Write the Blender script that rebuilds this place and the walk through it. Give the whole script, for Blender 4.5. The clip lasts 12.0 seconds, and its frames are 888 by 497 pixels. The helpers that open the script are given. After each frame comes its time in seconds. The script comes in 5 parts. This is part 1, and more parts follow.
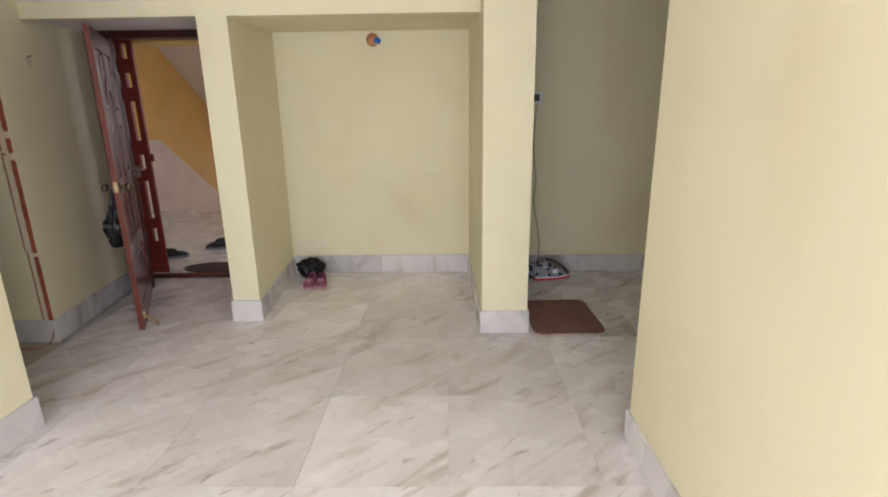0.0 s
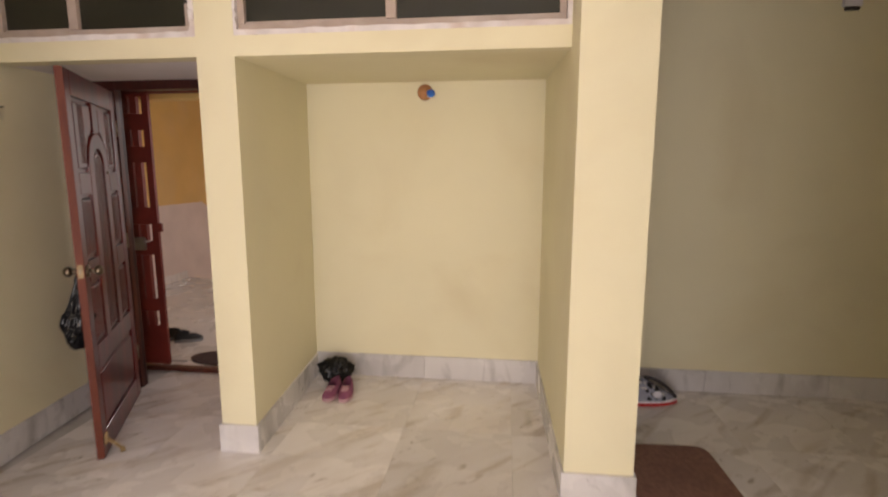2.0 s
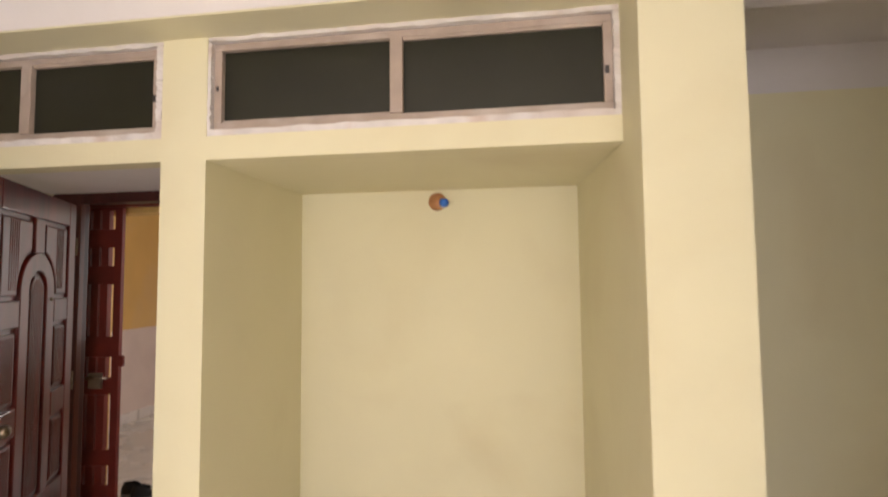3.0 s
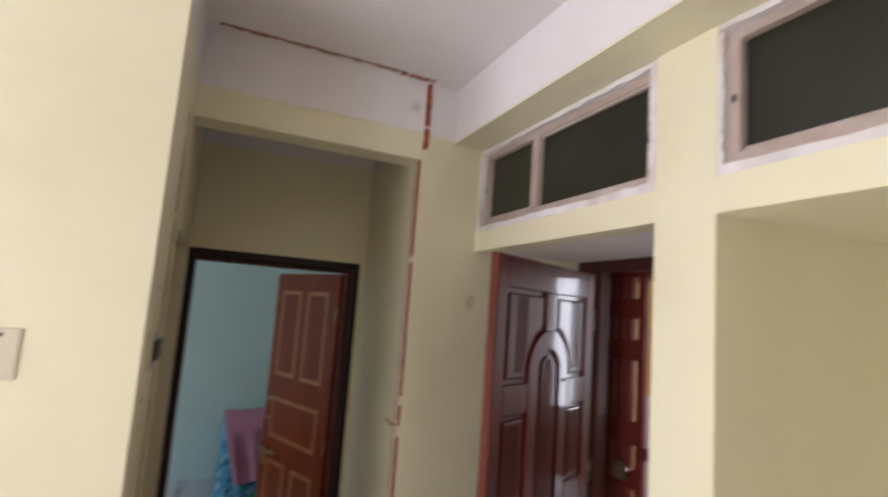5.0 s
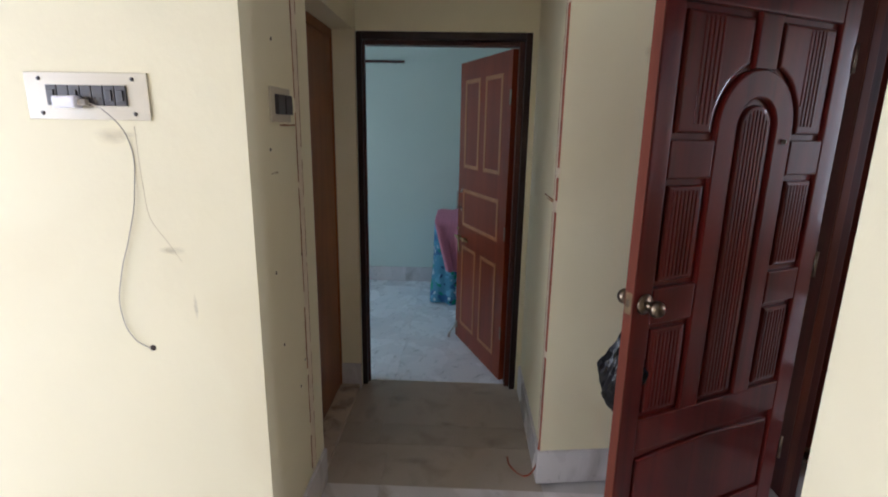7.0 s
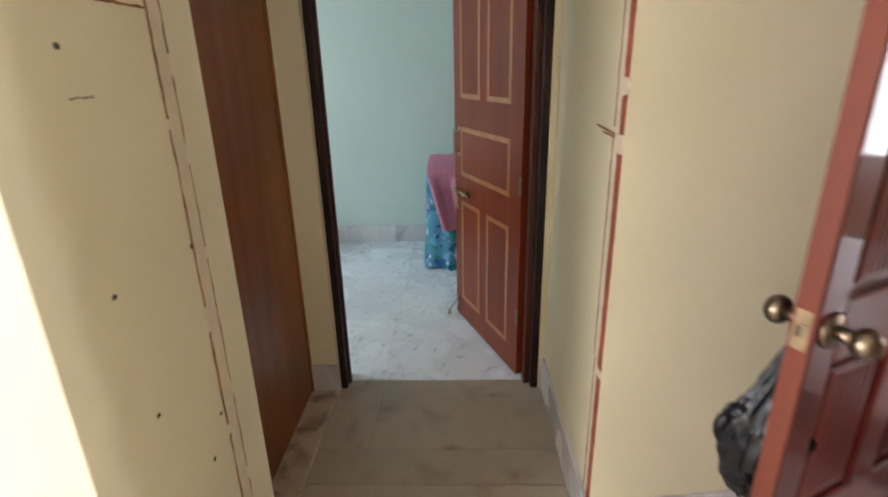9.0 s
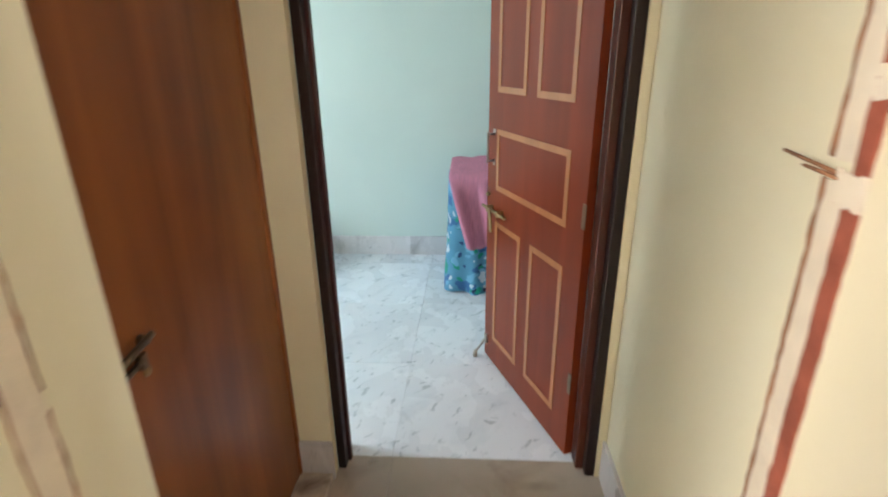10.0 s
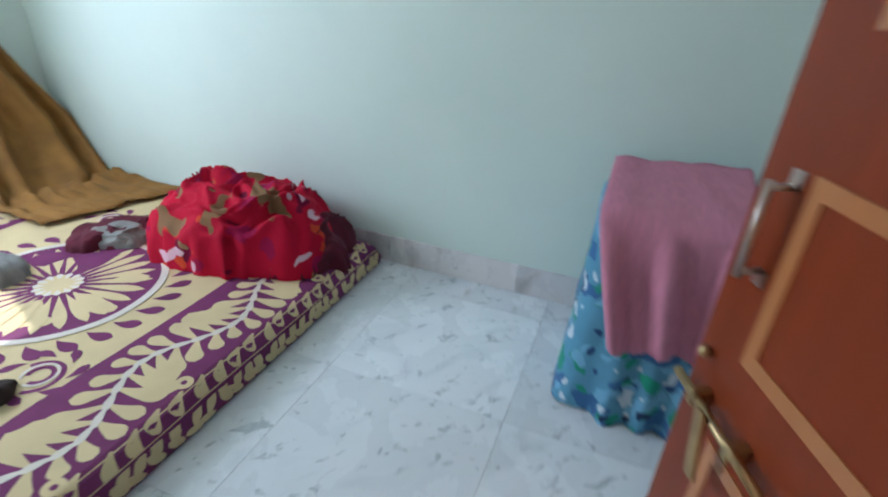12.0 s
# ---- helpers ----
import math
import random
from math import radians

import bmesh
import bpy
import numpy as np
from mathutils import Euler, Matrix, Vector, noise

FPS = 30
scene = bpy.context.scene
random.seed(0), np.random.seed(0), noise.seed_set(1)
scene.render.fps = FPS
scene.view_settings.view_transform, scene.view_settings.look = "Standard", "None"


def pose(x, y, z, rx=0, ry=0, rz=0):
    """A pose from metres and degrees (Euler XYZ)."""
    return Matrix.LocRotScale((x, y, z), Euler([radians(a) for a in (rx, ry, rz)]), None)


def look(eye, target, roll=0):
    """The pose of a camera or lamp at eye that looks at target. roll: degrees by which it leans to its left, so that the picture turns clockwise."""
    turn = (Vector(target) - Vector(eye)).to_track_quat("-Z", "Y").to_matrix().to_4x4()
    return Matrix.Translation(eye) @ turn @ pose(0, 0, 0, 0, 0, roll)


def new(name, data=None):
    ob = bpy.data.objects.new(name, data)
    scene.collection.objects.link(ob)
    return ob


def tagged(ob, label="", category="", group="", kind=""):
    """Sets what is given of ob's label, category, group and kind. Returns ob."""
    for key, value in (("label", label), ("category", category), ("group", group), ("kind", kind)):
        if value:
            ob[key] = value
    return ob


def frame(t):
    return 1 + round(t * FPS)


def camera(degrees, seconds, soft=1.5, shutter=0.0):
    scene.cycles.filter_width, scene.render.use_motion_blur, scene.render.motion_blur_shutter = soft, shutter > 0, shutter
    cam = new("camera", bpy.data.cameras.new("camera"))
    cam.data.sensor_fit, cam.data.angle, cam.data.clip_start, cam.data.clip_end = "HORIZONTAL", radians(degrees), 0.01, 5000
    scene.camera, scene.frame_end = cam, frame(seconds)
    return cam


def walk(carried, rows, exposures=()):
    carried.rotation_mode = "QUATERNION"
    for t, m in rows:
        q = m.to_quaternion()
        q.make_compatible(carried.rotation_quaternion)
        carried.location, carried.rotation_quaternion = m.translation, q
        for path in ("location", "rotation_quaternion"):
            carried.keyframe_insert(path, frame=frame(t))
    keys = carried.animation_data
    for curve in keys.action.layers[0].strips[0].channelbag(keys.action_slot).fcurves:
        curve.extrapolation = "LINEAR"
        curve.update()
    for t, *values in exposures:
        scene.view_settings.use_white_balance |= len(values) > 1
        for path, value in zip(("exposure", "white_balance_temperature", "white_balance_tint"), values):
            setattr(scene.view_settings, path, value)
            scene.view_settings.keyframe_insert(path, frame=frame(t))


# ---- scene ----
cam = camera(82.2, 12.0, soft=1.9, shutter=0.5)
EXPOSURES = [(0, -0.35, 6100, 12), (0.5, -0.47, 6250, 13), (1, -0.31, 6500, 15), (2, -0.27, 7100, 20), (2.7, -0.2, 7100, 15), (4.4, 0.05, 6000, 15), (5.5, -0.12, 5950, 16), (7.2, 0.05, 5500, 15), (8.8, 0.86, 6250, 15), (9.5, 1.22, 6250, 13), (10.5, 1.82, 6000, 14), (11, 1.52, 5900, 16), (12, 1.08, 5900, 18)]
PATH = [
    (0, (0.277, 0.019, 1.571), (0.25, 1.945, 1.031), -0.8),
    (0.5, (0.262, 0.136, 1.565), (0.165, 2.073, 1.079), -0.9),
    (1, (0.292, 0.429, 1.546), (0.055, 2.365, 1.104), -0.4),
    (1.5, (0.263, 0.738, 1.549), (-0.001, 2.682, 1.163), 0.1),
    (2, (0.196, 1.089, 1.594), (-0.043, 3.05, 1.287), -0.0),
    (2.5, (0.133, 1.427, 1.615), (-0.115, 3.408, 1.503), -0.1),
    (2.7, (0.115, 1.545, 1.622), (-0.14, 3.529, 1.611), -0.6),
    (4.3, (-0.121, 2.242, 1.864), (-1.275, 3.811, 2.316), 4.8),
    (4.5, (-0.177, 2.305, 1.87), (-1.609, 3.643, 2.27), 4.7),
    (5, (-0.262, 2.463, 1.855), (-2.082, 3.255, 2.095), 4.2),
    (5.5, (-0.341, 2.576, 1.776), (-2.308, 2.935, 1.779), 2.8),
    (6, (-0.422, 2.717, 1.698), (-2.408, 2.834, 1.488), 2.3),
    (6.5, (-0.431, 2.861, 1.629), (-2.396, 2.843, 1.256), 1.7),
    (7, (-0.433, 2.902, 1.606), (-2.376, 2.832, 1.139), 1.0),
    (7.2, (-0.445, 2.912, 1.589), (-2.381, 2.834, 1.092), 0.8),
    (8.8, (-1.099, 2.866, 1.474), (-2.988, 2.844, 0.818), -0.9),
    (9, (-1.244, 2.879, 1.485), (-3.126, 2.823, 0.811), -1.3),
    (9.5, (-1.535, 2.882, 1.467), (-3.408, 2.76, 0.775), -1.3),
    (10, (-1.865, 2.794, 1.464), (-3.733, 2.687, 0.759), -0.7),
    (10.5, (-2.266, 2.814, 1.429), (-4.104, 2.657, 0.655), -1.2),
    (11, (-2.686, 2.777, 1.388), (-4.48, 2.587, 0.525), -0.6),
    (11.5, (-3.059, 2.718, 1.378), (-4.821, 2.436, 0.476), 1.1),
    (11.8, (-3.262, 2.697, 1.393), (-4.957, 2.242, 0.435), 1.7),
    (12, (-3.432, 2.701, 1.335), (-5.108, 2.102, 0.423), 3.7),
]
walk(cam, [(t, look(eye, target, roll)) for t, eye, target, roll in PATH], EXPOSURES)

# ---- world, lamps ----
world = bpy.data.worlds.new("world")
scene.world = world
world.use_nodes = True
wn = world.node_tree.nodes
sky = wn.new("ShaderNodeTexSky")
sky.sky_type, sky.sun_disc, sky.sun_elevation, sky.sun_rotation = "NISHITA", False, radians(48), radians(200)
wn["Background"].inputs["Strength"].default_value = 0.1
world.node_tree.links.new(sky.outputs[0], wn["Background"].inputs["Color"])


def window_lamp(name, where, target, width, height, watts, colour):
    data = bpy.data.lights.new(name, "AREA")
    data.shape, data.size, data.size_y, data.energy, data.color = "RECTANGLE", width, height, watts, colour
    ob = new(name, data)
    ob.matrix_world = look(where, target)
    return ob


sun_data = bpy.data.lights.new("sun", "SUN")
sun_data.energy, sun_data.angle, sun_data.color = 2.0, radians(0.6), (1.0, 0.95, 0.86)
sun = new("sun", sun_data)
sun.rotation_euler = (radians(42), 0, radians(-20))

window_lamp("living_window_light", (-0.4, -2.07, 1.15), (-0.3, 3, 0.5), 1.75, 1.9, 105, (0.96, 0.965, 1.0))
window_lamp("bedroom_window_light", (-4.08, -0.83, 1.55), (-4.1, 2.5, 0.6), 1.0, 1.25, 28, (0.82, 0.94, 1.0))
window_lamp("stair_window_light", (-2.28, 11.97, 1.6), (-2.6, 5.5, 1.0), 0.4, 2.9, 66, (0.97, 0.98, 1.0))
# fill lamp added to brighten the stair wall; its landing window is unseen
window_lamp("landing_fill_light", (-1.32, 5.68, 1.75), (-4.5, 7.6, 1.2), 1.05, 1.2, 22, (0.97, 0.98, 1.0))
window_lamp("right_window_light", (1.10, -1.15, 1.45), (-1.9, 0.6, 0.9), 1.4, 1.2, 75, (0.96, 0.97, 1.0))


# ---- materials ----
def material(name, colour, rough=0.6, metal=0.0, variation=0.06, scale=3.0, bump=0.0, bump_scale=60.0, stain=None, stain_scale=1.3, stain_amount=0.0, stretch=(1, 1, 1), coat=0.0, per_object=0.0):
    m = bpy.data.materials.new(name)
    m.use_nodes = True
    n, l = m.node_tree.nodes, m.node_tree.links
    b = n["Principled BSDF"]
    b.inputs["Roughness"].default_value, b.inputs["Metallic"].default_value, b.inputs["Coat Weight"].default_value = rough, metal, coat
    b.inputs["Coat Roughness"].default_value = 0.08
    co = n.new("ShaderNodeTexCoord")
    mp = n.new("ShaderNodeMapping")
    mp.inputs["Scale"].default_value = stretch
    l.new(co.outputs["Object"], mp.inputs["Vector"])
    n1 = n.new("ShaderNodeTexNoise")
    n1.inputs["Scale"].default_value, n1.inputs["Detail"].default_value = scale, 6
    l.new(mp.outputs[0], n1.inputs["Vector"])
    ramp = n.new("ShaderNodeMapRange")
    ramp.inputs[1].default_value, ramp.inputs[2].default_value = 0.25, 0.75
    ramp.inputs[3].default_value, ramp.inputs[4].default_value = 1 - variation, 1 + variation
    l.new(n1.outputs["Fac"], ramp.inputs[0])
    mul = n.new("ShaderNodeVectorMath")
    mul.operation = "SCALE"
    mul.inputs[0].default_value = colour
    l.new(ramp.outputs[0], mul.inputs["Scale"])
    last = mul.outputs[0]
    if per_object:
        info = n.new("ShaderNodeObjectInfo")
        r2 = n.new("ShaderNodeMapRange")
        r2.inputs[3].default_value, r2.inputs[4].default_value = 1 - per_object, 1 + per_object
        l.new(info.outputs["Random"], r2.inputs[0])
        m2 = n.new("ShaderNodeVectorMath")
        m2.operation = "SCALE"
        l.new(last, m2.inputs[0])
        l.new(r2.outputs[0], m2.inputs["Scale"])
        last = m2.outputs[0]
    if stain:
        n2 = n.new("ShaderNodeTexNoise")
        n2.inputs["Scale"].default_value, n2.inputs["Detail"].default_value = stain_scale, 8
        n2.inputs["Distortion"].default_value = 0.6
        l.new(mp.outputs[0], n2.inputs["Vector"])
        r3 = n.new("ShaderNodeMapRange")
        r3.inputs[1].default_value, r3.inputs[2].default_value, r3.inputs[4].default_value = 0.5, 0.75, stain_amount
        l.new(n2.outputs["Fac"], r3.inputs[0])
        mix = n.new("ShaderNodeMix")
        mix.data_type = "RGBA"
        l.new(r3.outputs[0], mix.inputs["Factor"])
        l.new(last, mix.inputs["A"])
        mix.inputs["B"].default_value = (*stain, 1)
        last = mix.outputs["Result"]
    l.new(last, b.inputs["Base Color"])
    if bump:
        n3 = n.new("ShaderNodeTexNoise")
        n3.inputs["Scale"].default_value, n3.inputs["Detail"].default_value = bump_scale, 4
        l.new(mp.outputs[0], n3.inputs["Vector"])
        bp = n.new("ShaderNodeBump")
        bp.inputs["Strength"].default_value, bp.inputs["Distance"].default_value = bump, 0.004
        l.new(n3.outputs["Fac"], bp.inputs["Height"])
        l.new(bp.outputs[0], b.inputs["Normal"])
    return m


M_yellow = material("yellow_paint", (0.789, 0.730, 0.518), 0.7, variation=0.03, scale=1.5, bump=0.25, bump_scale=35, stain=(0.64, 0.54, 0.34), stain_amount=0.4, stain_scale=1.1)
M_white = material("white_paint", (0.80, 0.75, 0.745), 0.8, variation=0.04, scale=2, bump=0.2, bump_scale=35, stain=(0.66, 0.58, 0.55), stain_amount=0.3)
M_mint = material("mint_paint", (0.65, 0.745, 0.688), 0.7, variation=0.03, scale=1.4, bump=0.2, bump_scale=35, stain=(0.55, 0.65, 0.61), stain_amount=0.3)
M_ochre = material("ochre_paint", (0.72, 0.47, 0.16), 0.75, variation=0.08, scale=2, bump=0.3, bump_scale=30, stain=(0.6, 0.45, 0.28), stain_amount=0.5)
M_dado = material("pinkish_dado_paint", (0.70, 0.60, 0.58), 0.7, variation=0.1, scale=2.5, bump=0.2, stain=(0.75, 0.66, 0.62), stain_amount=0.6)


def marble(name, colour, vein, vein_amount, spot, fleck=0.65, angle=-0.75, stretch=(0.9, 3.4, 1), low=0.80, cloud=0.45):
    m = bpy.data.materials.new(name)
    m.use_nodes = True
    n, l = m.node_tree.nodes, m.node_tree.links
    b = n["Principled BSDF"]
    co = n.new("ShaderNodeTexCoord")
    info = n.new("ShaderNodeObjectInfo")
    off = n.new("ShaderNodeVectorMath")
    off.operation = "MULTIPLY_ADD"
    off.inputs[1].default_value = (37, 53, 0)
    comb = n.new("ShaderNodeCombineXYZ")
    l.new(info.outputs["Random"], comb.inputs[0])
    l.new(info.outputs["Random"], comb.inputs[1])
    l.new(comb.outputs[0], off.inputs[0])
    l.new(co.outputs["Object"], off.inputs[2])
    mp = n.new("ShaderNodeMapping")
    turned = n.new("ShaderNodeMapping")
    turned.inputs["Rotation"].default_value = (0, 0, angle)
    mp.inputs["Scale"].default_value = stretch
    l.new(off.outputs[0], turned.inputs["Vector"])
    l.new(turned.outputs[0], mp.inputs["Vector"])

    def ramped(scale, detail, distortion, lo, hi, out, source):
        t = n.new("ShaderNodeTexNoise")
        t.inputs["Scale"].default_value, t.inputs["Detail"].default_value, t.inputs["Distortion"].default_value = scale, detail, distortion
        l.new(source, t.inputs["Vector"])
        r = n.new("ShaderNodeMapRange")
        r.inputs[1].default_value, r.inputs[2].default_value, r.inputs[4].default_value = lo, hi, out
        l.new(t.outputs["Fac"], r.inputs[0])
        return r.outputs[0]

    def mixed(fac, a, c):
        x = n.new("ShaderNodeMix")
        x.data_type = "RGBA"
        l.new(fac, x.inputs["Factor"])
        if isinstance(a, tuple):
            x.inputs["A"].default_value = (*a, 1)
        else:
            l.new(a, x.inputs["A"])
        x.inputs["B"].default_value = (*c, 1)
        return x.outputs["Result"]

    c1 = mixed(ramped(0.9, 4, 0.3, 0.42, 0.75, vein_amount * 0.45, mp.outputs[0]), colour, vein)
    c2 = mixed(ramped(1.7, 8, 0.9, 0.54, 0.69, vein_amount, mp.outputs[0]), c1, vein)
    c2 = mixed(ramped(6.0, 7, 1.2, fleck, fleck + 0.08, 0.6, mp.outputs[0]), c2, spot)
    c3 = mixed(ramped(0.8, 3, 0.5, 0.48, 0.8, cloud, co.outputs["Object"]), c2, tuple(v * 0.85 for v in vein))
    r2 = n.new("ShaderNodeMapRange")
    r2.inputs[3].default_value, r2.inputs[4].default_value = low, 1.06
    l.new(info.outputs["Random"], r2.inputs[0])
    m2 = n.new("ShaderNodeVectorMath")
    m2.operation = "SCALE"
    l.new(c3, m2.inputs[0])
    l.new(r2.outputs[0], m2.inputs["Scale"])
    l.new(m2.outputs[0], b.inputs["Base Color"])
    rr = n.new("ShaderNodeMath")
    rr.inputs[1].default_value = 0.16
    l.new(ramped(3, 5, 0.3, 0.3, 0.7, 0.22, co.outputs["Object"]), rr.inputs[0])
    l.new(rr.outputs[0], b.inputs["Roughness"])
    return m


M_marble = marble("cream_marble", (0.87, 0.835, 0.83), (0.47, 0.39, 0.32), 0.7, (0.27, 0.20, 0.15), 0.64, -0.75, (0.9, 4.2, 1), 0.86, 0.30)
M_marble_blue = marble("bluish_white_marble", (0.82, 0.85, 0.88), (0.56, 0.61, 0.65), 0.4, (0.30, 0.35, 0.38), 0.60, 0.75, (1.9, 3.6, 1), 0.93, 0.35)
M_marble_dull = material("dull_marble", (0.45, 0.385, 0.305), 0.35, variation=0.10, scale=3.5, bump=0.1, stain=(0.23, 0.16, 0.10), stain_amount=0.6, stain_scale=5, per_object=0.06)
M_landing = marble("grey_landing_marble", (0.62, 0.60, 0.575), (0.50, 0.47, 0.44), 0.5, (0.40, 0.37, 0.34))
M_skirt = marble("skirting_marble", (0.80, 0.77, 0.77), (0.46, 0.44, 0.44), 0.85, (0.4, 0.38, 0.38))
M_grout = material("grout", (0.58, 0.56, 0.54), 0.9, variation=0.15, scale=8)


# ---- building helpers ----
def box(bm, x0, y0, z0, x1, y1, z1, bevel=0.0):
    r = bmesh.ops.create_cube(bm, size=1.0)
    for v in r["verts"]:
        v.co = Vector(((x0 + x1) / 2 + v.co.x * (x1 - x0), (y0 + y1) / 2 + v.co.y * (y1 - y0), (z0 + z1) / 2 + v.co.z * (z1 - z0)))
    if bevel:
        es = list({e for v in r["verts"] for e in v.link_edges})
        bmesh.ops.bevel(bm, geom=es, offset=bevel, segments=2, affect="EDGES", profile=0.6)
    return bm


def cyl(bm, p, q, r0, r1=None, n=12):
    p, q = Vector(p), Vector(q)
    d = q - p
    r = bmesh.ops.create_cone(bm, cap_ends=True, segments=n, radius1=r0, radius2=r0 if r1 is None else r1, depth=d.length)
    bmesh.ops.transform(bm, matrix=Matrix.Translation((p + q) / 2) @ d.to_track_quat("Z", "Y").to_matrix().to_4x4(), verts=r["verts"])
    return bm


def ball(bm, c, r, sx=1, sy=1, sz=1, n=12):
    k = bmesh.ops.create_uvsphere(bm, u_segments=n, v_segments=max(6, n // 2), radius=r)
    bmesh.ops.transform(bm, matrix=Matrix.Translation(c) @ Matrix.Diagonal((sx, sy, sz, 1)), verts=k["verts"])
    return bm


def finish(bm, name, mat, smooth=False):
    bmesh.ops.recalc_face_normals(bm, faces=bm.faces)
    me = bpy.data.meshes.new(name)
    bm.to_mesh(me)
    bm.free()
    me.materials.append(mat)
    for p in me.polygons:
        p.use_smooth = smooth
    return me


def part(name, bm, mat, parent=None, label="", smooth=False):
    ob = new(name, finish(bm, name, mat, smooth))
    if parent:
        ob.parent = parent
    if label:
        tagged(ob, label)
    return ob


def thing(name, m, label, category, group="", kind=""):
    ob = new(name)
    ob.empty_display_size = 0.1
    ob.matrix_world = m
    return tagged(ob, label, category, group, kind)


def bx(*a, bevel=0.0):
    return box(bmesh.new(), *a, bevel=bevel)


def structure(name, bm, mat, label, category="wall"):
    return tagged(part(name, bm, mat), label, category, kind="structure")


def prism(points, z0, z1):
    bm = bmesh.new()
    lo = [bm.verts.new((x, y, z0)) for x, y in points]
    hi = [bm.verts.new((x, y, z1)) for x, y in points]
    bm.faces.new(lo[::-1])
    bm.faces.new(hi)
    for i in range(len(points)):
        k = (i + 1) % len(points)
        bm.faces.new((lo[i], lo[k], hi[k], hi[i]))
    return bm


def wedge(x0, x1, y0, y1, z0, z1, top):
    """A slab whose underside climbs from z0 at y0 to z1 at y1."""
    bm = bmesh.new()
    v = [[bm.verts.new(p) for p in ((x, y0, z0), (x, y1, z1), (x, y1, top), (x, y0, top))] for x in (x0, x1)]
    bm.faces.new(v[0])
    bm.faces.new(v[1][::-1])
    for i in range(4):
        k = (i + 1) % 4
        bm.faces.new((v[0][i], v[0][k], v[1][k], v[1][i]))
    return bm


# ---- structure ----
CEIL, BAND, SOFFIT = 2.96, 2.70, 2.16
XL, XSOCK, YS, YN = -2.505, -1.865, 2.295, 3.285
NX0, NX1, NY = -1.18, 0.49, 4.79
YF = 3.63


def banded(name, x0, y0, x1, y1, label, top=CEIL, z0=0.0, low=None):
    """A wall box, yellow up to the paint line and white above it."""
    w = structure(name, bx(x0, y0, z0, x1, y1, min(BAND, top)), low or M_yellow, label)
    if top > BAND:
        part("upper_band", bx(x0, y0, BAND, x1, y1, top), M_white, w, "off-white painted upper band")
    return w


floor = structure("floor", prism([(-2.0, -2.2), (1.24, -2.2), (1.24, 2.03), (3.4, 2.03), (3.4, 4.9), (-2.75, 4.9), (-2.75, 2.175), (-2.0, 2.175)], -0.14, -0.012), M_grout, "polished cream marble slab floor with grey veins", "floor")
floor_2 = structure("floor_2", bx(-3.43, YS - 0.2, -0.14, -2.75, YN + 0.02, -0.012), M_grout, "dull brown marble floor of the short corridor", "floor")
floor_3 = structure("floor_3", bx(-5.75, -1.0, -0.14, -3.43, 3.9, -0.012), M_grout, "bluish white marble slab floor of the bedroom", "floor")
floor_4 = structure("floor_4", bx(-4.6, 4.9, -0.14, -1.2, 8.0, -0.002), M_landing, "grey dusty landing floor outside the entrance", "floor")
ceiling = structure("ceiling", prism([(-2.0, -2.2), (1.24, -2.2), (1.24, 2.03), (3.4, 2.03), (3.4, 3.66), (-2.75, 3.66), (-2.75, 2.175), (-2.0, 2.175)], CEIL, CEIL + 0.12), M_white, "off-white painted ceiling", "ceiling")
ceiling_2 = structure("ceiling_2", bx(-5.75, -1.0, CEIL, -2.75, 4.9, CEIL + 0.12), M_white, "off-white bedroom ceiling", "ceiling")
ceiling_3 = structure("ceiling_3", bx(-2.75, 3.66, CEIL, 3.4, 4.9, CEIL + 0.12), M_white, "off-white ceiling over the alcoves", "ceiling")

banded("wall_socket", XSOCK - 0.12, -2.2, XSOCK, YS - 0.12, "pale yellow painted wall with a switchboard")
banded("wall_right", 1.12, -0.4, 1.24, 2.15, "pale yellow painted wall end")
banded("wall_right_2", 1.12, -2.2, 1.24, -1.9, "pale yellow wall beside the window")
structure("wall_right_3", bx(1.12, -1.9, 0, 1.24, -0.4, 0.85), M_yellow, "pale yellow wall under the window")
banded("wall_right_4", 1.12, -1.9, 1.24, -0.4, "pale yellow wall above the window", z0=2.1)
# back wall of the living room with its window
banded("wall_back", -1.865, -2.2, -1.3, -2.08, "pale yellow back wall")
banded("wall_back_2", 0.5, -2.2, 1.12, -2.08, "pale yellow back wall")
structure("wall_back_3", bx(-1.3, -2.2, 0, 0.5, -2.08, 0.15), M_yellow, "pale yellow wall under the window")
structure("wall_back_4", bx(-1.3, -2.2, 2.15, 0.5, -2.08, CEIL), M_yellow, "pale yellow wall above the window")
# corridor
banded("wall_corridor_south", -2.0, YS - 0.12, XSOCK, YS, "pale yellow corridor wall corner")
banded("wall_corridor_south_2", -2.465, YS - 0.12, -2.0, YS, "pale yellow corridor wall with nail holes")
structure("wall_corridor_south_3", bx(-3.32, YS - 0.12, 2.10, -2.465, YS, BAND), M_yellow, "pale yellow wall above the wooden door")
banded("wall_corridor_south_4", -3.36, YS - 0.12, -3.32, YS, "narrow pale yellow wall strip beside the door frame")
XW, XJ = -2.549, -2.655
BLOCK = [(-3.36, YN), (XL, YN), (XJ, 4.46), (-3.36, 4.46)]
block = structure("wall_corridor_north", prism(BLOCK, 0, BAND), M_yellow, "pale yellow painted wall block")
part("upper_band", prism(BLOCK, BAND, CEIL), M_white, block, "off-white painted upper band")
structure("beam_corridor", bx(-2.65, YS, 2.565, XL, YN, BAND), M_yellow, "yellow lower part of the beam over the corridor", "beam")
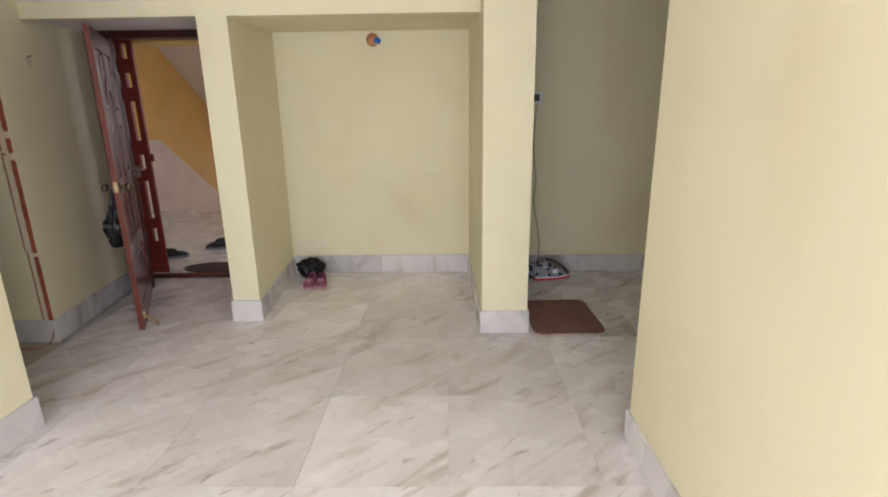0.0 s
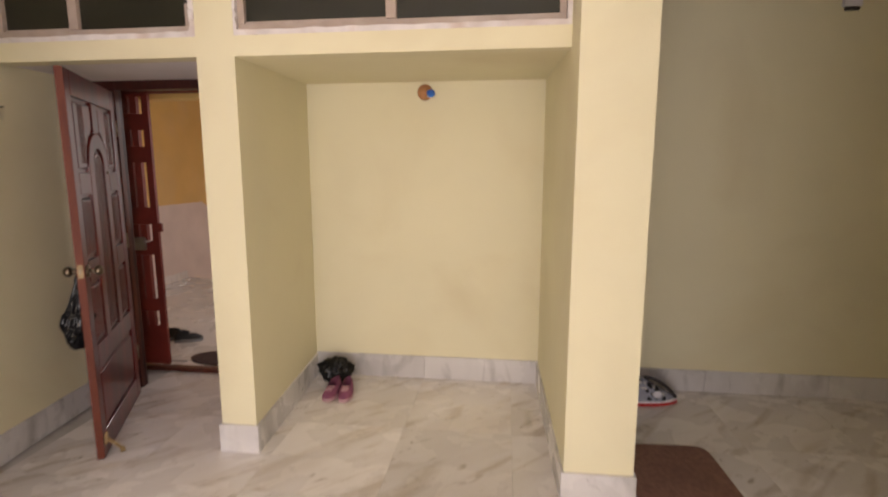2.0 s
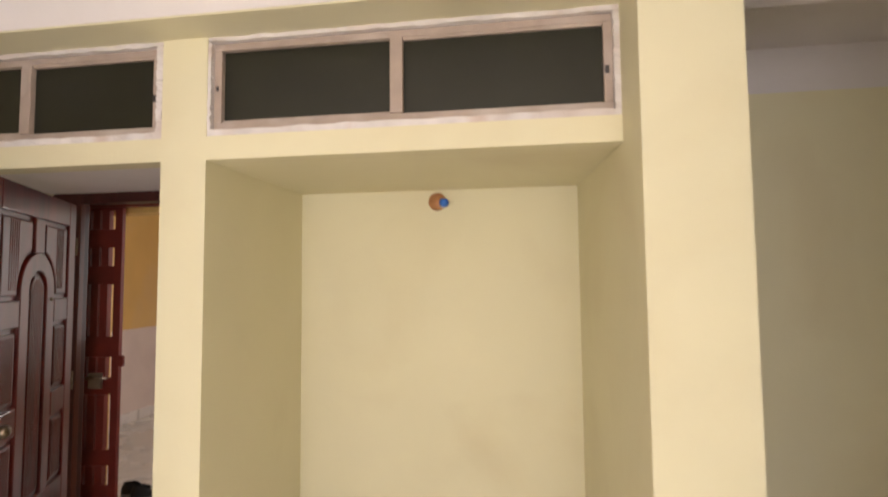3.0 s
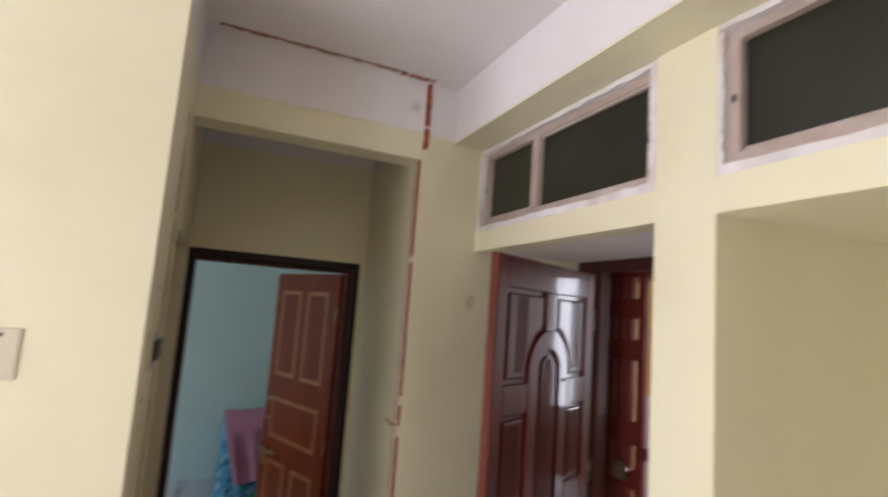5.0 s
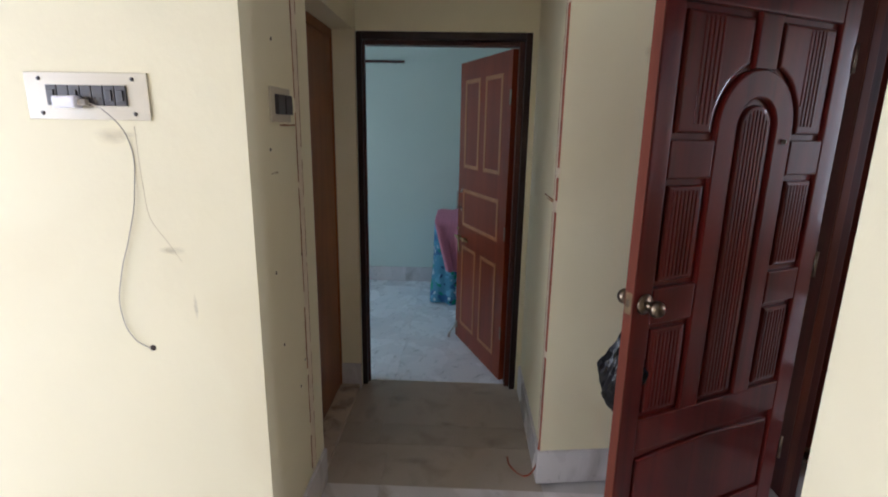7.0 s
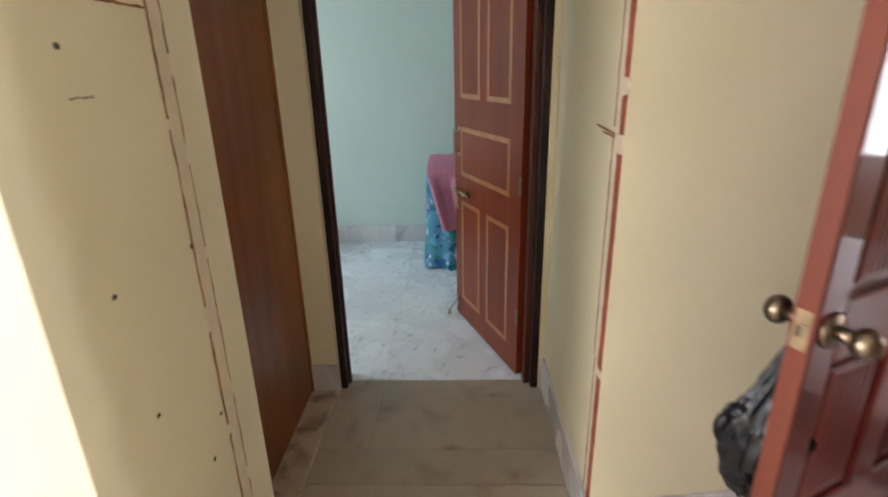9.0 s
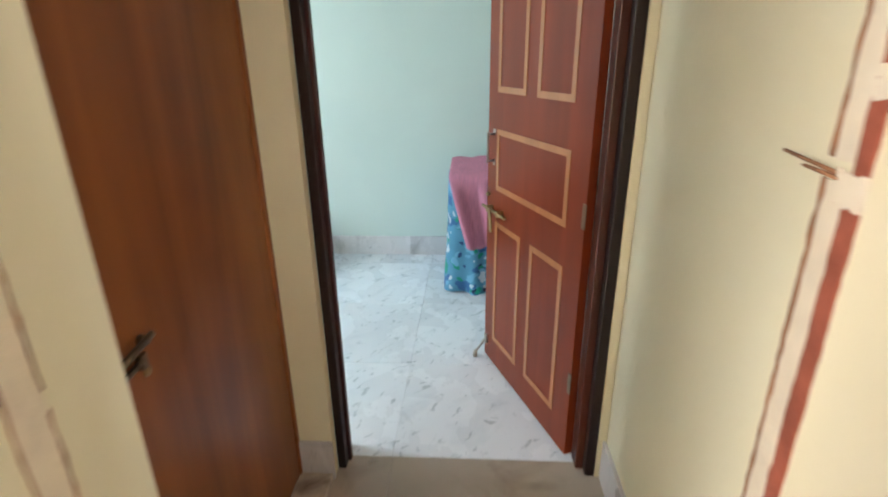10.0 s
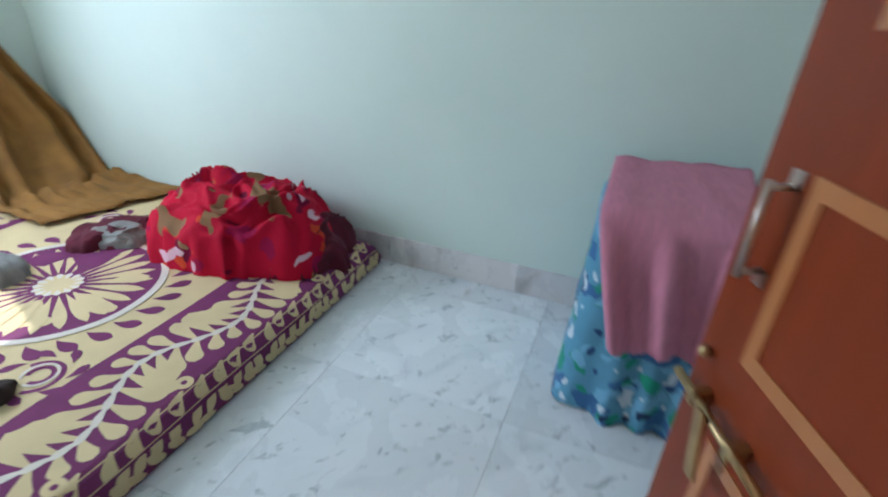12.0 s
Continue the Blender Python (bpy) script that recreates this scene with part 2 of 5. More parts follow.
structure("beam_corridor_2", bx(-2.65, YS, BAND + 0.001, XL, YN, CEIL), M_white, "off-white beam over the corridor", "beam")
# bedroom
structure("wall_corridor_south_5", bx(-3.32, YS - 0.12, BAND, -2.465, YS, CEIL), M_white, "off-white band above the wooden door")
structure("wall_bedroom_east_4", bx(-3.49, YS, BAND, -3.36, YN, CEIL), M_white, "off-white band above the bedroom door")
structure("wall_bedroom_east", bx(-3.49, YS, 2.10, -3.36, YN, BAND), M_yellow, "pale yellow wall above the bedroom door")
structure("wall_bedroom_east_2", bx(-3.49, -0.92, 0, -3.36, YS, CEIL), M_mint, "mint painted bedroom wall")
structure("wall_bedroom_east_3", bx(-3.49, YN, 0, -3.362, 3.82, CEIL), M_mint, "mint painted bedroom wall")
structure("wall_bedroom_west", bx(-5.74, -0.92, 0, -5.62, 3.82, CEIL), M_mint, "mint green painted bedroom wall")
structure("wall_bedroom_north", bx(-5.62, 3.7, 0, -3.49, 3.82, CEIL), M_mint, "mint painted bedroom wall")
structure("wall_bedroom_south", bx(-5.62, -0.92, 0, -3.49, -0.8, 0.9), M_mint, "mint wall under the bedroom window")
structure("wall_bedroom_south_2", bx(-5.62, -0.92, 2.2, -3.49, -0.8, CEIL), M_mint, "mint wall above the bedroom window")
structure("wall_bedroom_south_3", bx(-5.62, -0.92, 0.9, -5.0, -0.8, 2.2), M_mint, "mint wall beside the bedroom window")
structure("wall_bedroom_south_4", bx(-3.7, -0.92, 0.9, -3.49, -0.8, 2.2), M_mint, "mint wall beside the bedroom window")
# alcoves
banded("wall_niche_back", -1.385, NY, 0.828, 4.91, "pale yellow back wall of the alcove", top=2.3)
structure("pillar_left", prism([(-1.385, YF), (NX0, YF), (-1.266, NY), (-1.385, NY)], 0, CEIL), M_yellow, "pale yellow partition between alcove and entrance", "pillar")
structure("pillar_right", prism([(0.492, 3.385), (0.814, 3.385), (0.814, NY), (0.454, NY)], 0, CEIL), M_yellow, "broad pale yellow pillar", "pillar")
structure("loft_slab", wedge(XJ, -1.385, YF + 0.1, 4.4, 2.165, 2.185, 2.24), M_white, "loft slab over the entrance", "loft")
structure("loft_slab_2", wedge(-1.266, NX1, YF + 0.1, NY, 2.163, 2.208, 2.24), M_yellow, "loft slab over the alcove", "loft")
structure("loft_fascia", bx(XW, YF, SOFFIT, -1.385, YF + 0.1, 2.258), M_yellow, "pale yellow fascia under the loft window", "loft")
structure("loft_fascia_2", bx(NX0, YF - 0.002, SOFFIT - 0.002, NX1, YF + 0.1, 2.258), M_yellow, "pale yellow fascia under the loft window", "loft")
structure("beam", bx(XW, 3.46, 2.69, 3.4, 3.76, CEIL), M_white, "off-white ceiling beam above the loft windows", "beam")
structure("beam_soffit", bx(XW, 3.461, 2.682, NX1, 3.759, 2.689), M_yellow, "yellow underside of the ceiling beam", "beam")
structure("loft_back", bx(XW, 4.79, 2.3, NX1, 4.91, CEIL), M_yellow, "back wall of the dark loft")
# right recess
banded("wall_recess_back", 0.828, NY, 3.4, 4.91, "pale yellow back wall of the recess")
banded("wall_recess_side", 3.3, 2.03, 3.4, NY, "pale yellow side wall of the recess")
banded("wall_recess_front", 1.24, 2.03, 3.3, 2.15, "pale yellow wall of the recess")
# stair landing
structure("wall_landing_7", bx(-3.17, 4.46, 0, -3.05, 5.3, CEIL), M_ochre, "ochre wall outside the entrance")
structure("wall_landing_8", bx(-4.5, 4.79, 0, -3.17, 4.91, 3.6), M_ochre, "ochre wall outside the entrance")
structure("wall_landing_9", bx(-3.05, 4.79, 2.12, -1.385, 4.91, 3.6), M_ochre, "ochre wall over the entrance")
structure("floor_5", bx(-3.05, 4.46, -0.14, -2.75, 4.9, -0.002), M_landing, "grey dusty landing floor", "floor")
landing_wall = structure("wall_landing", bx(-4.6, 4.91, -1.6, -4.5, 12.0, 3.6), M_ochre, "ochre painted staircase wall")
structure("wall_landing_2", bx(-4.6, 12.0, -1.6, -2.65, 12.1, 3.6), M_ochre, "ochre wall at the end of the stairs")
structure("wall_landing_3", bx(-1.3, 6.25, -1.6, -1.2, 12.1, 3.6), M_ochre, "ochre landing wall")
structure("wall_landing_4", bx(-2.65, 12.0, -1.6, -1.95, 12.1, 0.0), M_ochre, "ochre wall under the stair window")
structure("wall_landing_5", bx(-2.65, 12.0, 3.2, -1.95, 12.1, 3.6), M_ochre, "ochre wall above the stair window")
structure("wall_landing_6", bx(-1.95, 12.0, -1.6, -1.3, 12.1, 3.6), M_ochre, "ochre wall beside the stair window")
structure("wall_landing_10", bx(-1.3, 5.1, -1.6, -1.2, 6.25, 1.1), M_ochre, "ochre wall under the added landing window")
structure("wall_landing_11", bx(-1.3, 5.1, 2.4, -1.2, 6.25, 3.6), M_ochre, "ochre wall above the added landing window")
structure("wall_landing_12", bx(-1.3, 4.91, -1.6, -1.2, 5.1, 3.6), M_ochre, "ochre wall beside the added landing window")
structure("ceiling_landing", bx(-4.6, 4.91, 3.6, -1.2, 12.1, 3.7), M_white, "white landing ceiling", "ceiling")
structure("floor_stairwell", bx(-4.6, 8.0, -1.7, -1.2, 12.1, -1.6), M_marble_dull, "grey floor at the foot of the stairs", "floor")

# ---- more materials ----
def wood(name, light, dark, rough=0.35, coat=0.5, grain=(14, 14, 0.9), scale=1.0, shine=0.3, polish=0.12):
    m = bpy.data.materials.new(name)
    m.use_nodes = True
    n, l = m.node_tree.nodes, m.node_tree.links
    b = n["Principled BSDF"]
    b.inputs["Roughness"].default_value, b.inputs["Coat Weight"].default_value, b.inputs["Coat Roughness"].default_value = rough, coat, polish
    b.inputs["Specular IOR Level"].default_value = shine
    co = n.new("ShaderNodeTexCoord")
    mp = n.new("ShaderNodeMapping")
    mp.inputs["Scale"].default_value = grain
    l.new(co.outputs["Object"], mp.inputs["Vector"])
    t = n.new("ShaderNodeTexNoise")
    t.inputs["Scale"].default_value, t.inputs["Detail"].default_value, t.inputs["Distortion"].default_value = scale, 8, 0.7
    l.new(mp.outputs[0], t.inputs["Vector"])
    big = n.new("ShaderNodeTexNoise")
    big.inputs["Scale"].default_value = 2.2
    l.new(co.outputs["Object"], big.inputs["Vector"])
    add = n.new("ShaderNodeMath")
    add.operation = "MULTIPLY_ADD"
    add.inputs[1].default_value, add.inputs[2].default_value = 0.5, -0.25
    l.new(big.outputs["Fac"], add.inputs[0])
    sm = n.new("ShaderNodeMath")
    l.new(t.outputs["Fac"], sm.inputs[0])
    l.new(add.outputs[0], sm.inputs[1])
    r = n.new("ShaderNodeMapRange")
    r.inputs[1].default_value, r.inputs[2].default_value = 0.3, 0.7
    l.new(sm.outputs[0], r.inputs[0])
    mx = n.new("ShaderNodeMix")
    mx.data_type = "RGBA"
    mx.inputs["A"].default_value, mx.inputs["B"].default_value = (*dark, 1), (*light, 1)
    l.new(r.outputs[0], mx.inputs["Factor"])
    l.new(mx.outputs["Result"], b.inputs["Base Color"])
    bp = n.new("ShaderNodeBump")
    bp.inputs["Strength"].default_value, bp.inputs["Distance"].default_value = 0.12, 0.002
    l.new(t.outputs["Fac"], bp.inputs["Height"])
    l.new(bp.outputs[0], b.inputs["Normal"])
    return m


M_entry = wood("dark_red_varnished_wood", (0.14, 0.013, 0.010), (0.062, 0.007, 0.005), 0.34, 0.3, shine=0.2, polish=0.05)
M_entry_edge = wood("orange_brown_wood_edge", (0.16, 0.036, 0.016), (0.105, 0.023, 0.011), 0.55, 0.0)
M_frame = wood("dark_brown_frame_wood", (0.024, 0.008, 0.006), (0.010, 0.004, 0.004), 0.45, 0.1)
M_jamb = wood("maroon_brown_frame_wood", (0.060, 0.012, 0.009), (0.025, 0.006, 0.005), 0.45, 0.15)
M_frame_red = wood("reddish_frame_wood", (0.11, 0.026, 0.014), (0.055, 0.014, 0.009), 0.4, 0.2)
M_bleaf = wood("red_brown_veneer", (0.238, 0.041, 0.012), (0.175, 0.030, 0.009), 0.32, 0.0, (10, 10, 0.8), shine=0.2)
M_inlay = wood("light_inlay_wood", (0.46, 0.185, 0.062), (0.38, 0.145, 0.048), 0.35, 0.4)
M_bath = wood("brown_veneer_door", (0.31, 0.105, 0.030), (0.165, 0.050, 0.016), 0.38, 0.12, (7, 7, 0.5))
M_grill = material("maroon_steel_paint", (0.17, 0.020, 0.014), 0.5, variation=0.25, scale=6, bump=0.2)
M_brass = material("worn_brass", (0.40, 0.29, 0.15), 0.45, 1.0, variation=0.25, scale=20)
M_plate = material("tarnished_brass_plate", (0.25, 0.18, 0.10), 0.5, 0.8, variation=0.3, scale=30)
M_bronze = material("antique_bronze", (0.21, 0.165, 0.115), 0.3, 1.0, variation=0.3, scale=20)
M_steel = material("dull_steel", (0.47, 0.42, 0.38), 0.3, 1.0, variation=0.15, scale=20)
M_winframe = material("dusty_window_frame", (0.43, 0.34, 0.29), 0.55, variation=0.12, scale=9, bump=0.2, stain=(0.66, 0.60, 0.57), stain_amount=0.5, stain_scale=5)
M_putty = material("white_wall_putty", (0.74, 0.69, 0.68), 0.85, variation=0.12, scale=12, bump=0.6, bump_scale=45, stain=(0.52, 0.33, 0.24), stain_amount=0.5, stain_scale=5)
M_pane = material("dark_tinted_glass", (0.020, 0.020, 0.013), 0.28, variation=0.15, scale=4)
M_bag = material("black_plastic_bag", (0.005, 0.005, 0.006), 0.26, variation=0.3, scale=8, bump=0.5, bump_scale=25)
M_bag.node_tree.nodes["Principled BSDF"].inputs["Specular IOR Level"].default_value = 0.28
M_shoe_purple = material("mauve_knit_fabric", (0.23, 0.065, 0.12), 0.8, variation=0.2, scale=25, bump=0.5, bump_scale=180)
M_sole_pink = material("pale_pink_rubber", (0.50, 0.30, 0.32), 0.6, variation=0.12, scale=20)
M_shoe_black = material("black_shoe_fabric", (0.011, 0.011, 0.012), 0.7, variation=0.3, scale=20, bump=0.3)
M_sole_grey = material("grey_rubber_sole", (0.2, 0.2, 0.21), 0.7, variation=0.15, scale=20)
M_mat = material("brown_carpet_mat", (0.26, 0.135, 0.100), 0.95, variation=0.25, scale=40, bump=0.9, bump_scale=220, stain=(0.17, 0.088, 0.066), stain_amount=0.5, stain_scale=4)
M_mat_dark = material("dark_brown_coir_mat", (0.06, 0.032, 0.028), 0.95, variation=0.3, scale=40, bump=0.9, bump_scale=220)
M_groove = material("red_brick_dust_groove", (0.33, 0.085, 0.045), 0.95, variation=0.4, scale=14, bump=0.9, bump_scale=60)
M_groove_thin = material("brown_cut_line", (0.33, 0.15, 0.07), 0.95, variation=0.4, scale=18, bump=0.6, bump_scale=60)
M_plaster = material("unpainted_filler_plaster", (0.76, 0.66, 0.50), 0.9, variation=0.1, scale=14, bump=0.6, bump_scale=60)
M_acrylic = material("yellowed_acrylic_plate", (0.64, 0.58, 0.45), 0.25, variation=0.05, scale=6)
M_switch = material("dark_grey_switch_plastic", (0.045, 0.038, 0.04), 0.4, variation=0.15, scale=20)
M_plastic_white = material("white_plastic", (0.80, 0.78, 0.84), 0.4, variation=0.05, scale=12)
M_cable = material("grey_cable", (0.36, 0.32, 0.27), 0.6, variation=0.1, scale=30)
# near-black puts shade into the colour of holes and voids; black garment too
M_near_black = material("hole_shade_and_black_cloth", (0.03, 0.02, 0.015), 0.9, variation=0.2, scale=40)
M_orange = material("orange_wood_disc", (0.45, 0.20, 0.085), 0.5, variation=0.12, scale=20)
M_blue = material("blue_plastic", (0.03, 0.16, 0.62), 0.4, variation=0.1, scale=20)
M_red = material("red_plastic", (0.5, 0.03, 0.03), 0.4, variation=0.1, scale=15)
M_towel = material("dusty_pink_towel", (0.68, 0.26, 0.365), 0.95, variation=0.12, scale=18, bump=0.7, bump_scale=160, stretch=(1, 6, 1))
M_ochre_cloth = material("ochre_curtain_cloth", (0.28, 0.13, 0.026), 0.85, variation=0.2, scale=9, bump=0.5, bump_scale=60, stain=(0.15, 0.07, 0.017), stain_amount=0.5, stain_scale=5)
M_maroon = material("maroon_blanket", (0.10, 0.006, 0.020), 0.9, variation=0.3, scale=14, bump=0.6, bump_scale=120)
M_sheet_cream = material("cream_bedsheet", (0.66, 0.52, 0.29), 0.85, variation=0.08, scale=7, bump=0.3, bump_scale=90)
M_sheet_purple = material("purple_bedsheet_print", (0.17, 0.022, 0.105), 0.85, variation=0.15, scale=9, bump=0.3, bump_scale=90)
M_sheet_white = material("pale_print", (0.70, 0.63, 0.55), 0.85, variation=0.08, scale=9)
M_smudge = material("grime_on_wall", (0.40, 0.32, 0.20), 0.9, variation=0.2, scale=30)
M_grey_cloth = material("grey_cloth", (0.25, 0.25, 0.24), 0.9, variation=0.3, scale=14, bump=0.5, bump_scale=80)


def print_cloth(name, ground, spots, scale, rough=0.85, distort=0.25):
    """Cloth with a scattered print: spots is a list of (colour, seed shift, size)."""
    m = bpy.data.materials.new(name)
    m.use_nodes = True
    n, l = m.node_tree.nodes, m.node_tree.links
    b = n["Principled BSDF"]
    b.inputs["Roughness"].default_value = rough
    b.inputs["Specular IOR Level"].default_value = 0.2
    co = n.new("ShaderNodeTexCoord")
    nz = n.new("ShaderNodeTexNoise")
    nz.inputs["Scale"].default_value = scale * 0.9
    l.new(co.outputs["Object"], nz.inputs["Vector"])
    wob = n.new("ShaderNodeVectorMath")
    wob.operation = "MULTIPLY_ADD"
    wob.inputs[1].default_value = (distort, distort, distort)
    l.new(nz.outputs["Color"], wob.inputs[0])
    l.new(co.outputs["Object"], wob.inputs[2])
    last = None
    g = n.new("ShaderNodeMapRange")
    g.inputs[3].default_value, g.inputs[4].default_value = 0.75, 1.25
    l.new(nz.outputs["Fac"], g.inputs[0])
    s = n.new("ShaderNodeVectorMath")
    s.operation = "SCALE"
    s.inputs[0].default_value = ground
    l.new(g.outputs[0], s.inputs["Scale"])
    last = s.outputs[0]
    for colour, shift, size in spots:
        mp = n.new("ShaderNodeMapping")
        mp.inputs["Location"].default_value = (shift, shift * 1.7, shift * 0.6)
        l.new(wob.outputs[0], mp.inputs["Vector"])
        v = n.new("ShaderNodeTexVoronoi")
        v.inputs["Scale"].default_value = scale
        l.new(mp.outputs[0], v.inputs["Vector"])
        r = n.new("ShaderNodeMapRange")
        r.inputs[1].default_value, r.inputs[2].default_value, r.inputs[3].default_value, r.inputs[4].default_value = size, size + 0.04, 1, 0
        l.new(v.outputs["Distance"], r.inputs[0])
        x = n.new("ShaderNodeMix")
        x.data_type = "RGBA"
        l.new(r.outputs[0], x.inputs["Factor"])
        l.new(last, x.inputs["A"])
        x.inputs["B"].default_value = (*colour, 1)
        last = x.outputs["Result"]
    l.new(last, b.inputs["Base Color"])
    bp = n.new("ShaderNodeBump")
    bp.inputs["Strength"].default_value, bp.inputs["Distance"].default_value = 0.4, 0.004
    l.new(nz.outputs["Fac"], bp.inputs["Height"])
    l.new(bp.outputs[0], b.inputs["Normal"])
    return m


M_blanket = print_cloth("red_floral_blanket", (0.50, 0.003, 0.030), [((0.17, 0.002, 0.03), 0.0, 0.33), ((0.62, 0.06, 0.022), 5.1, 0.18), ((0.26, 0.14, 0.07), 3.3, 0.25), ((0.34, 0.005, 0.06), 1.9, 0.24), ((0.70, 0.44, 0.52), 7.7, 0.17)], 5.4, 0.8, 0.38)
M_bluecloth = print_cloth("blue_print_cloth", (0.11, 0.31, 0.46), [((0.05, 0.15, 0.33), 0.0, 0.34), ((0.02, 0.30, 0.20), 4.1, 0.27), ((0.19, 0.44, 0.62), 2.3, 0.30), ((0.02, 0.04, 0.10), 6.2, 0.16), ((0.62, 0.70, 0.75), 8.7, 0.18), ((0.03, 0.08, 0.20), 11.3, 0.15), ((0.55, 0.66, 0.72), 13.1, 0.10)], 8.5, 0.42, 0.22)
M_iron = print_cloth("black_white_print_cloth", (0.30, 0.31, 0.38), [((0.02, 0.02, 0.025), 0.0, 0.42), ((0.55, 0.53, 0.52), 3.0, 0.22)], 22, 0.6, 0.04)


# ---- skirting ----
def skirting(x0, y0, x1, y1, nx, ny, height=0.165, mat=None, joints=0.62):
    """A marble skirting along a wall's foot from (x0, y0) to (x1, y1), standing proud towards (nx, ny)."""
    length = math.hypot(x1 - x0, y1 - y0)
    count = max(1, round(length / joints))
    dx, dy = (x1 - x0) / length, (y1 - y0) / length
    base = None
    for i in range(count):
        a, c = length * i / count + 0.0008, length * (i + 1) / count - 0.0008
        bm = bx(a, 0, 0, c, 0.014 + 0.0006 * (i % 2), height, bevel=0.002)
        flip = 1 if (-dy * nx + dx * ny) > 0 else -1
        for v in bm.verts:
            p = v.co.copy()
            v.co = (x0 + dx * p.x - dy * p.y * flip, y0 + dy * p.x + dx * p.y * flip, p.z)
        if base is None:
            base = structure("baseboard", bm, mat or M_skirt, "grey-white marble skirting", "baseboard")
        else:
            part("slab", bm, mat or M_skirt, base)
    return base


skirting(-4.5, 4.92, -4.5, 8.0, 1, 0, 0.11)
skirting(XSOCK, -2.08, XSOCK, YS + 0.014, 1, 0)
skirting(XSOCK, YS, -2.465, YS, 0, 1)
skirting(-3.32, YS - 0.12, -3.32, YS + 0.004, 1, 0)
skirting(XL, YN, -3.36, YN, 0, -1, joints=0.9)
skirting(XL, YN - 0.014, XJ + 0.013, 4.36, 1, 0)
skirting(-1.385 - 0.014, YF, NX0 + 0.014, YF, 0, -1)
skirting(-1.385, YF, -1.385, 4.36, -1, 0)
skirting(NX0, YF, -1.266, NY, 1, 0)
skirting(-1.266, NY, 0.454, NY, 0, -1, 0.175, joints=0.85)
skirting(0.492, 3.385, 0.454, NY, -1, 0)
skirting(0.492 - 0.014, 3.385, 0.814 + 0.014, 3.385, 0, -1)
skirting(0.814, 3.385, 0.814, NY, 1, 0)
skirting(0.814, NY, 3.3, NY, 0, -1, 0.16, joints=0.9)
skirting(1.12, 2.15 + 0.014, 1.12, -2.08, -1, 0, joints=0.9)
skirting(1.12, 2.15, 1.24, 2.15, 0, 1)
skirting(-5.62, 1.615, -5.62, -0.8, 1, 0, 0.15, joints=0.85)
skirting(-5.62, 3.7, -5.62, 1.62, 1, 0, 0.15, joints=0.75)
skirting(-5.62, 3.7, -3.49, 3.7, 0, -1, 0.15)


# ---- loft windows ----
def loft_window(name, x0, x1, z0, z1, mid, label):
    """A sliding window with two dark panes, putty smeared round its frame."""
    y = YF + 0.028
    w = thing(name, pose((x0 + x1) / 2, y, z0), label, "window", kind="structure")
    ox, oz = -(x0 + x1) / 2, -z0

    def add(part_name, a, b, c, d, y0, y1, mat, label="", bevel=0.004, parent=None):
        return part(part_name, bx(a + ox, y0, c + oz, b + ox, y1, d + oz, bevel=bevel), mat, parent or w, label)

    t = 0.034
    rng = random.Random(name)
    for part_name, a, b, c, d in (("sill_putty", x0, x1, z0, z0 + 0.028), ("head_putty", x0, x1, z1 - 0.02, z1), ("side_putty", x0, x0 + 0.03, z0 + 0.028, z1 - 0.02), ("side_putty", x1 - 0.03, x1, z0 + 0.028, z1 - 0.02)):
        bm = bx(a + ox, -0.024, c + oz, b + ox, 0.09, d + oz)
        bmesh.ops.subdivide_edges(bm, edges=[e for e in bm.edges if e.calc_length() > 0.3], cuts=26, use_grid_fill=True)
        for v in bm.verts:
            v.co += Vector((rng.uniform(-1, 1) * 0.003, rng.uniform(-1, 1) * 0.003, rng.uniform(-1, 1) * 0.004))
        part(part_name, bm, M_putty, w, "rough white putty")
    add("frame_bottom", x0 + 0.03, x1 - 0.03, z0 + 0.028, z0 + 0.062, 0, 0.05, M_winframe)
    add("frame_top", x0 + 0.03, x1 - 0.03, z1 - 0.05, z1 - 0.02, 0, 0.05, M_winframe)
    add("frame_side", x0 + 0.03, x0 + 0.03 + t, z0 + 0.062, z1 - 0.05, 0, 0.05, M_winframe)
    add("frame_side", x1 - 0.03 - t, x1 - 0.03, z0 + 0.062, z1 - 0.05, 0, 0.05, M_winframe)
    add("mullion", mid - 0.026, mid + 0.026, z0 + 0.062, z1 - 0.05, -0.008, 0.045, M_winframe)
    add("sash_rail", x0 + 0.064, mid - 0.026, z0 + 0.062, z0 + 0.075, 0.012, 0.04, M_winframe, bevel=0.002)
    add("sash_rail", mid + 0.026, x1 - 0.064, z1 - 0.062, z1 - 0.05, 0.004, 0.03, M_winframe, bevel=0.002)
    add("pane", x0 + 0.064, mid - 0.026, z0 + 0.075, z1 - 0.05, 0.026, 0.031, M_pane, "dark tinted pane", 0)
    add("pane", mid + 0.026, x1 - 0.064, z0 + 0.062, z1 - 0.062, 0.018, 0.023, M_pane, "dark tinted pane", 0)
    catch = add("catch", x1 - 0.06, x1 - 0.045, z0 + 0.17, z0 + 0.2, -0.006, 0.0, M_switch, "black window catch", 0.001)
    add("catch", x0 + 0.042, x0 + 0.052, z0 + 0.2, z0 + 0.22, -0.005, 0.0, M_switch, "black window catch", 0.001)
    return w


loft_window("window_1", XW - 0.012, -1.387, 2.258, 2.682, -2.075, "dusty sliding loft window with dark panes over the entrance")
loft_window("window_2", NX0 - 0.016, NX1 + 0.003, 2.258, 2.682, -0.376, "dusty sliding loft window with dark panes over the alcove")
